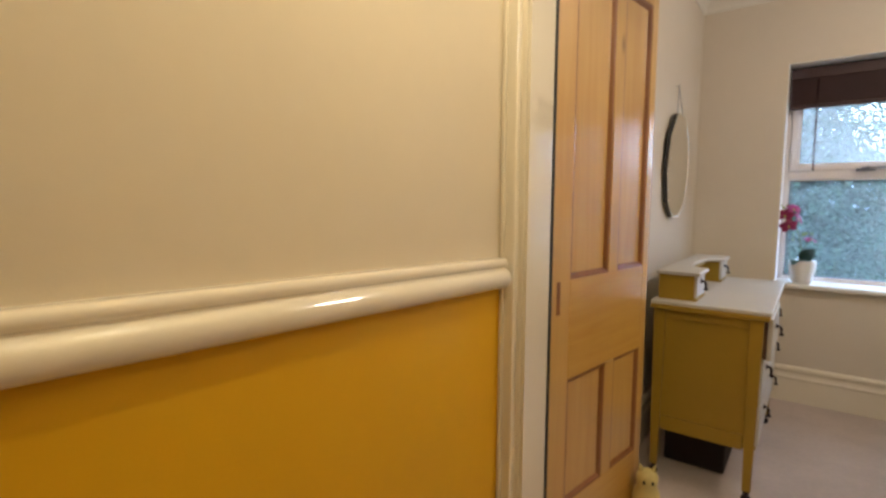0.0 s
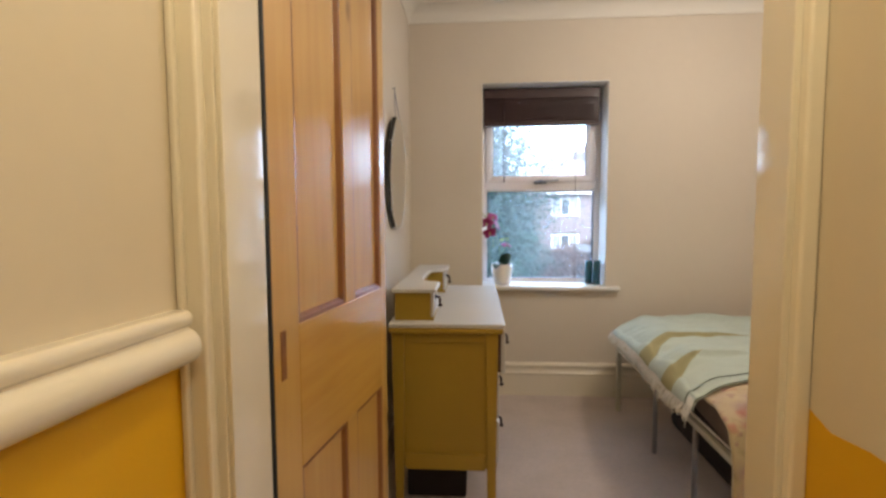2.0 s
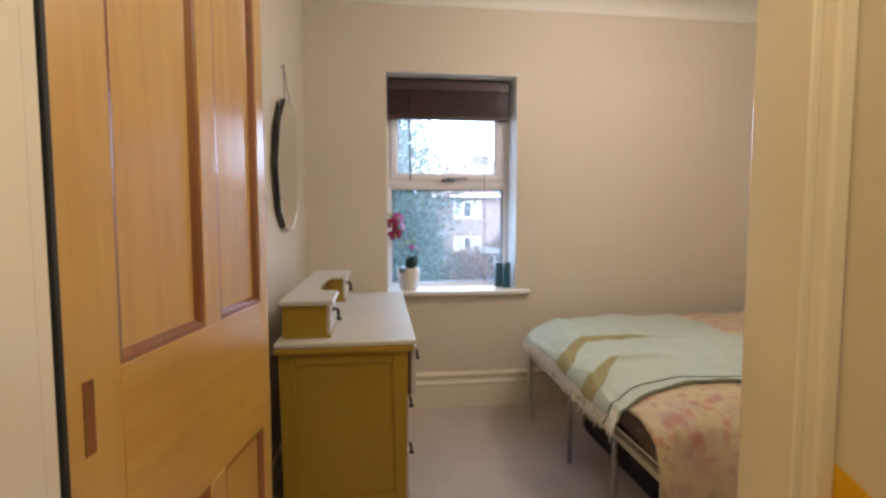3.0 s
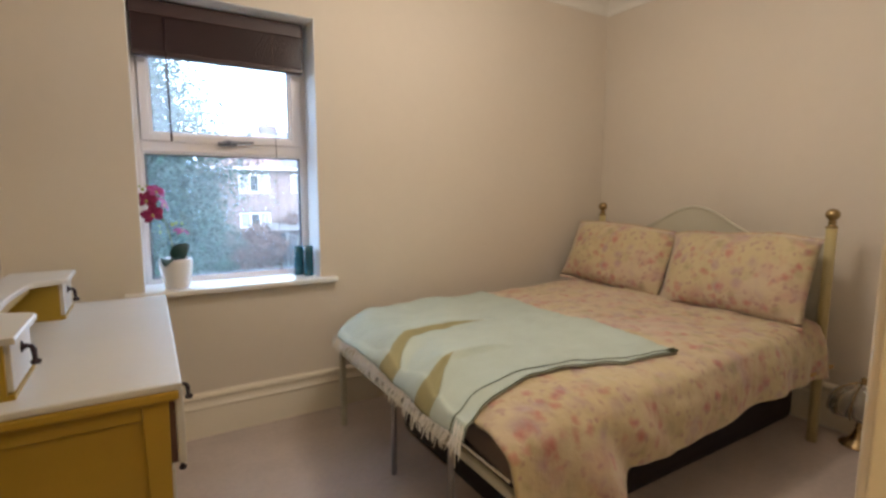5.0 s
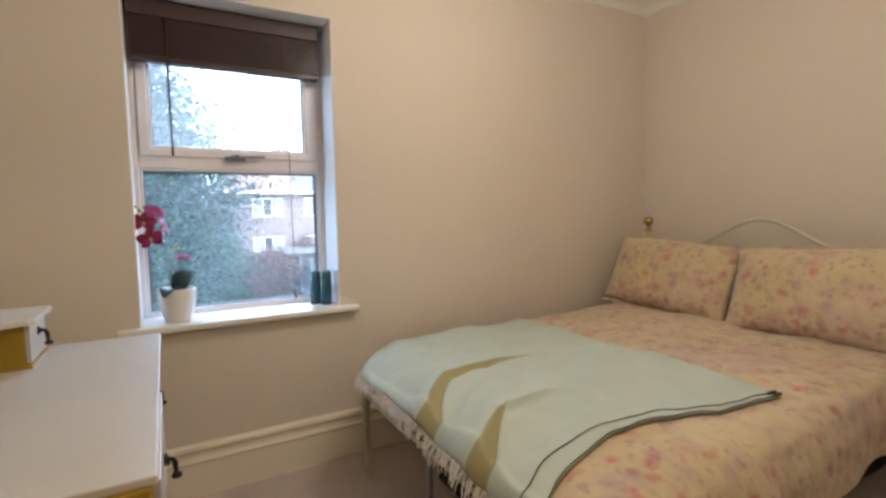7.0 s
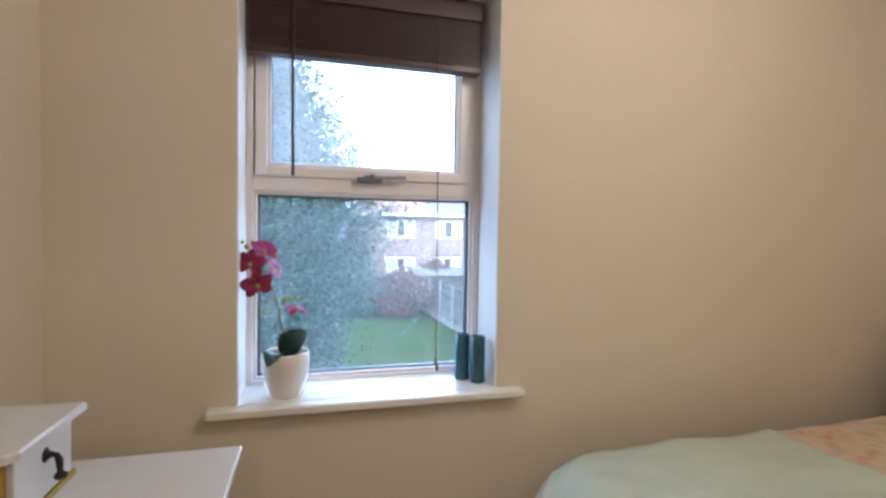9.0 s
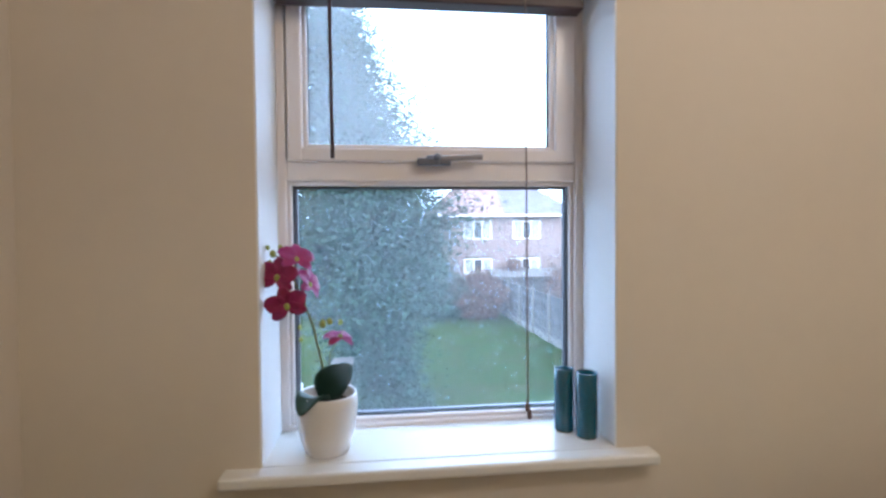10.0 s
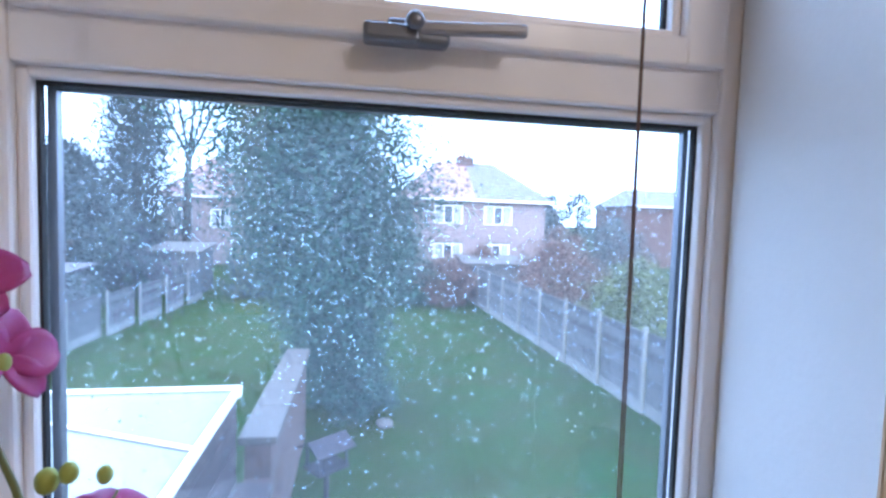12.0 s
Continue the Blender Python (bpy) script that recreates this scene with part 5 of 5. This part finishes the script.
tree("grey-green tree beyond the next garden", (15.5, 36.0), 6.2, oval(2.6), 9000, 0.09, LEAF_BLUE, 42, trunk=0.12)
tree("small tree far off behind the gardens", (17.0, 46.0), 7.0, oval(2.0), 6000, 0.11, LEAF_BLUE, 25, trunk=0.14)

# bare winter tree
rng = np.random.default_rng(31)
o = empty("bare_tree", "leafless tree with forked branches behind the gardens", "tree", (-9.7, 34.0, -2.6))
b = tube([(-9.7, 34, -2.7), (-9.6, 34, 2.6), (-9.5, 34, 4.8)], [0.30, 0.22, 0.18], 10)
for dx, dz, r in ((-2.0, 5.2, 0.12), (0.4, 6.5, 0.13), (1.9, 4.9, 0.12), (-0.9, 6.2, 0.10), (1.2, 6.0, 0.09)):
    tube([(-9.5, 34, 4.4), (-9.5 + 0.45 * dx, 34, 4.4 + 0.35 * dz), (-9.5 + 0.85 * dx, 34.1, 4.4 + 0.75 * dz), (-9.5 + dx, 34.1, 4.4 + dz)], [r, r * 0.8, r * 0.5, r * 0.2], 7, bm=b)
    for k in range(9):
        t = rng.uniform(0.3, 0.95)
        p = Vector((-9.5 + dx * t, 34, 4.4 + dz * t))
        l = rng.uniform(0.6, 1.7)
        tube([p, p + Vector((l * rng.uniform(-0.8, 0.8), 0.2 * l, l * 0.8))], [0.04, 0.012], 5, bm=b)
part("trunk", b, BARK, o, smooth=True)


def fence(label, x, y0, y1, dz=1.55, step=1.83, slope=0.0, half=0.05):
    o = empty("garden_fence", label, "fence", (x, y0, ground_z(x, y0)))
    y = y0
    while y < y1:
        xa, xb = x + slope * (y - y0), x + slope * (y + step - y0)
        za = ground_z(xa, y)
        part("post", box(xa - half, xa + half, y - 0.04, y + 0.04, za - 0.2, za + dz + 0.08, 0.01), CONCRETE, o)
        zb = ground_z(xb, y + step)
        zm = (za + zb) / 2
        part("gravel_board", box(xa - 0.025, xa + 0.025, y + 0.05, y + step - 0.05, zm - 0.15, zm + 0.26, 0.005), CONCRETE, o)
        bmx = bmesh.new()
        for k in range(8):
            h = (dz - 0.28) / 8
            box(xa - 0.020 + 0.006 * (k % 2), xa + 0.020, y + 0.051, y + step - 0.051, zm + 0.262 + k * h, zm + 0.262 + (k + 0.97) * h, bm=bmx)
        part("panel", bmx, FENCE, o)
        y += step


fence("timber fence with concrete posts and gravel boards beside the lawn", 6.30, 9.0, 26, 1.75, slope=-0.035, half=0.038)
fence("timber fence with pale concrete posts along the far garden", -7.9, 14.5, 27, 1.35, slope=0.10, half=0.03)


def house(label, cx, y, w, depth, ground, eaves, ridge, hip, roof, wall, windows, halves=None, chimney=True):
    o = empty("house", label, "house", (cx, y, ground))
    part("wall", box(cx - w / 2, cx + w / 2, y, y + depth, ground - 1.0, eaves, 0.02), wall, o)
    e = 0.4
    x0, x1, y0, y1, ym = cx - w / 2 - e, cx + w / 2 + e, y - e, y + depth + e, y + depth / 2
    b = bmesh.new()
    c = [b.verts.new(p) for p in ((x0, y0, eaves), (x1, y0, eaves), (x1, y1, eaves), (x0, y1, eaves), (cx - hip, ym, ridge), (cx + hip, ym, ridge), (cx, y0, eaves), (cx, ym, ridge), (cx, y1, eaves))]
    for q, m in (((0, 6, 7, 4), 0), ((6, 1, 5, 7), 1), ((1, 2, 5), 1), ((2, 8, 7, 5), 1), ((8, 3, 4, 7), 0), ((3, 0, 4), 0), ((3, 8, 2, 1, 6, 0), 0)):
        f = b.faces.new([c[i] for i in q])
        f.material_index = m
    r = part("roof", b, roof, o, "hipped tiled roof")
    part("gutter", box(x0, x1, y0 - 0.06, y0 + 0.04, eaves - 0.14, eaves - 0.01), UPVC, o)
    if chimney:
        ch = part("chimney", box(cx - 0.55, cx + 0.55, ym - 0.4, ym + 0.4, ridge - 1.0, ridge + 0.35), BRICK_OLD, r)
        for k in (-0.3, 0, 0.3):
            part("chimney_pot", lathe([(0.10, 0), (0.12, 0.05), (0.09, 0.4), (0.11, 0.45)], 12, (cx + k, ym, ridge + 0.35)), TILE_RED, ch)
    for wx0, wx1, wz0, wz1, n in windows:
        p = part("window", box(wx0 + 0.05, wx1 - 0.05, y - 0.022, y - 0.012, wz0 + 0.05, wz1 - 0.05), DARKGLASS, o)
        fr = box(wx0, wx1, y - 0.07, y - 0.0005, wz0, wz0 + 0.07)
        box(wx0, wx1, y - 0.07, y - 0.0005, wz1 - 0.07, wz1, bm=fr)
        for k in range(n + 1):
            xx = wx0 + 0.05 + (wx1 - wx0 - 0.10) * k / n
            box(xx - 0.04, xx + 0.04, y - 0.068, y - 0.0005, wz0 + 0.07, wz1 - 0.07, bm=fr)
        part("frame", fr, UPVC, p, "white window frame")
        part("curtain", box(wx0 + 0.12, wx0 + 0.12 + 0.22 * (wx1 - wx0), y - 0.030, y - 0.023, wz0 + 0.11, wz1 - 0.11), CURTAIN, p)
        part("curtain", box(wx1 - 0.12 - 0.22 * (wx1 - wx0), wx1 - 0.12, y - 0.030, y - 0.023, wz0 + 0.11, wz1 - 0.11), CURTAIN, p)
        part("lintel", box(wx0 - 0.05, wx1 + 0.05, y - 0.02, y - 0.0005, wz1 + 0.01, wz1 + 0.12), STONE, p)
    return o


house("red brick semi-detached house with a hipped tiled roof", 7.27, 33.0, 9.2, 7.0, -2.6, 2.66, 5.30, 1.97, [TILE_RED, TILE_GREY], BRICK,
      ((4.74, 6.53, 1.12, 2.25, 3), (7.88, 9.68, 1.12, 2.27, 3), (4.74, 6.53, -1.0, -0.10, 3), (7.88, 9.58, -1.0, -0.10, 3)))
house("pinkish brick house with a steep tiled roof behind trees", -11.5, 43.0, 5.4, 8.0, -2.6, 2.6, 6.0, 0.3, [TILE_RED, TILE_RED], BRICK,
      ((-10.9, -9.5, 0.2, 1.6, 2), (-13.6, -12.2, 0.2, 1.6, 2)), chimney=False)
house("low brick extension beside the steep-roofed house", -6.9, 44.0, 3.4, 6.0, -2.6, 2.2, 3.0, 0.8, [TILE_GREY, TILE_GREY], BRICK, ((-8.1, -6.9, 0.9, 1.8, 2),), chimney=False)
house("brick house with a blue-grey roof beyond the next garden", 33.0, 45.0, 15.0, 8.0, -2.6, 3.2, 5.0, 6.4, [TILE_GREY, TILE_GREY], BRICK_OLD,
      (), chimney=False)
house("distant brick terrace along the skyline", 20.5, 62.0, 9.0, 8.0, -2.6, 2.6, 4.4, 4.0, [TILE_GREY, TILE_GREY], BRICK_OLD, ((18.5, 20.5, 0.2, 1.6, 2),), chimney=False)


def shed(label, x0, x1, y0, y1, h, roof):
    z = ground_z((x0 + x1) / 2, y0)
    o = empty("garden_shed", label, "shed", ((x0 + x1) / 2, y0, z))
    part("wall", box(x0, x1, y0, y1, z - 0.2, z + h, 0.02), FENCE, o)
    b = box(x0 - 0.15, x1 + 0.15, y0 - 0.15, y1 + 0.15, z + h + 0.001, z + h + 0.10, 0.01)
    for v in b.verts:
        v.co.z += 0.25 * (v.co.y - y0) / (y1 - y0)
    part("roof", b, roof, o)
    part("door", box(x0 + 0.4, x0 + 1.2, y0 - 0.03, y0 - 0.001, z, z + 1.8), SHED, o)


shed("grey felt-roofed shed in the neighbouring garden", -13.6, -9.8, 21.0, 24.0, 1.5, SHED)
shed("dark shed with a grey stone-coloured roof by the boundary", -9.4, -7.2, 28.2, 30.5, 2.0, STONE)
shed("small greenhouse with a pale roof before the brick house", 5.6, 9.4, 27.6, 29.2, 1.7, STONE)


def garden_wall():
    o = empty("garden_wall", "old brick garden wall with a pale stone coping", "wall", (-0.75, 10, -2.75))
    part("brickwork", box(-0.84, -0.58, 8.75, 12.2, -2.8, -1.08), BRICK_OLD, o)
    part("brickwork", box(-0.84, -0.58, 4.3, 8.75, -2.8, -1.45), BRICK_OLD, o)
    for k in range(4):
        y = 8.72 + k * 0.87
        part("coping_stone", box(-0.91, -0.51, y, y + 0.86, -1.079, -0.985, 0.02), STONE, o)
    for k in range(5):
        y = 4.35 + k * 0.84
        part("coping_stone", box(-0.91, -0.51, y, y + 0.82, -1.449, -1.355, 0.02), BOARDS, o)


garden_wall()


def lean_to():
    o = empty("lean_to", "white-roofed lean-to conservatory below the window", "conservatory", (-3, 6.8, -2.75))
    x0, x1, y0, y1, za, zb = -5.6, -0.88, 4.27, 8.6, -0.50, -0.43

    def z(y):
        return za + (zb - za) * (y - y0) / (y1 - y0)

    def slab(xa, xb, ya, yb, lo, hi):
        b = box(xa, xb, ya, yb, 0, 1)
        for v in b.verts:
            v.co.z = z(v.co.y) + (hi if v.co.z > 0.5 else lo)
        return b

    n = 4
    for k in range(n):
        ya, yb = y0 + (y1 - y0) * k / n, y0 + (y1 - y0) * (k + 1) / n
        part("roof_sheet", slab(x0, x1, ya + 0.0005, yb - 0.0005, -0.012, 0.0), POLY, o, "white polycarbonate roof sheet")
        if k in (0, 3):
            part("glazing_bar", slab(x0, x1 - 0.021, yb - 0.035, yb - 0.001, 0.0005, 0.025), UPVC, o)
    rib = slab(-0.018, 0.018, 0, 1, 0.001, 0.022)
    seam = slab(-0.036, 0.036, 0, 1, 0.0005, 0.010)
    for bmx, name, material in ((rib, "hip_bar", UPVC), (seam, "hip_seal", SHED)):
        for v in bmx.verts:
            t, side = v.co.y, v.co.x
            lift = v.co.z - z(t)
            v.co.x, v.co.y = x1 - 0.02 - 2.8 * t + 0.40 * side, 7.34 + 1.22 * t + 0.92 * side
            v.co.z = z(v.co.y) + lift
        bmesh.ops.recalc_face_normals(bmx, faces=bmx.faces[:])
        part(name, bmx, material, o)
    part("verge_seal", slab(x1 - 0.045, x1 - 0.021, y0, y1, 0.0005, 0.008), SHED, o)
    part("eaves_seal", slab(x0, x1 - 0.046, y1 - 0.075, y1 - 0.055, 0.0005, 0.008), SHED, o)
    part("verge_bar", slab(x1 - 0.02, x1 + 0.03, y0, y1, -0.05, 0.025), UPVC, o)
    part("gutter", box(x0, x1 + 0.03, y1, y1 + 0.09, zb - 0.10, zb + 0.01, 0.01), UPVC, o)
    side = bmesh.new()
    for k in range(14):
        top = za - 0.06 - 0.15 * k
        box(x1 - 0.06, x1 - 0.012 + 0.006 * (k % 2), y0, y1, top - 0.147, top, bm=side)
    part("side_wall", side, BOARDS, o, "dark wet reddish boards")
    part("front_wall", box(x0, x1 - 0.061, y1 - 0.06, y1 - 0.01, -2.6, zb - 0.06), UPVC, o)


lean_to()


def bird_table():
    x, y = -0.02, 9.0
    z = ground_z(x, y)
    o = empty("bird_table", "dark wooden bird table with a pitched roof", "bird table", (x, y, z))
    part("pole", tube([(x, y, z), (x, y, z + 1.12)], 0.03, 10), BOXDARK, o)
    part("tray", box(x - 0.20, x + 0.20, y - 0.16, y + 0.16, z + 1.12, z + 1.16, 0.006), BOXDARK, o)
    for sx in (-1, 1):
        for sy in (-1, 1):
            part("upright", box(x + sx * 0.17 - 0.012, x + sx * 0.17 + 0.012, y + sy * 0.13 - 0.012, y + sy * 0.13 + 0.012, z + 1.16, z + 1.36), BOXDARK, o)
    for s in (-1, 1):
        b = box(-0.25, 0.25, 0, 0.24, -0.01, 0.01, 0.003)
        b.transform(pose(x, y, z + 1.47, -28 * s, 0, 0) @ Matrix.Diagonal((1, s, 1, 1)))
        bmesh.ops.recalc_face_normals(b, faces=b.faces[:])
        part("roof_board", b, BOXDARK, o, "dark wet roof board")
    for k in range(4):
        a = 1.57 * k
        part("foot", tube([(x, y, z + 0.22), (x + 0.25 * math.cos(a), y + 0.25 * math.sin(a), z + 0.01)], 0.018, 8), BOXDARK, o)
    o.rotation_euler.z = radians(38)


bird_table()
for x, y, s in ((0.85, 12.6, 0.17),):
    st = bmesh.new()
    bmesh.ops.create_icosphere(st, subdivisions=2, radius=s)
    for v in st.verts:
        v.co *= 1 + 0.25 * noise.noise(v.co * 4 + Vector((x, y, 0)))
        v.co.z *= 0.5
    st.transform(Matrix.Translation((x, y, ground_z(x, y) + 0.05)))
    tagged(part("rock", st, STONE, None, "grey rockery stone lying on the wet lawn"), category="rock", group="rockery stones")
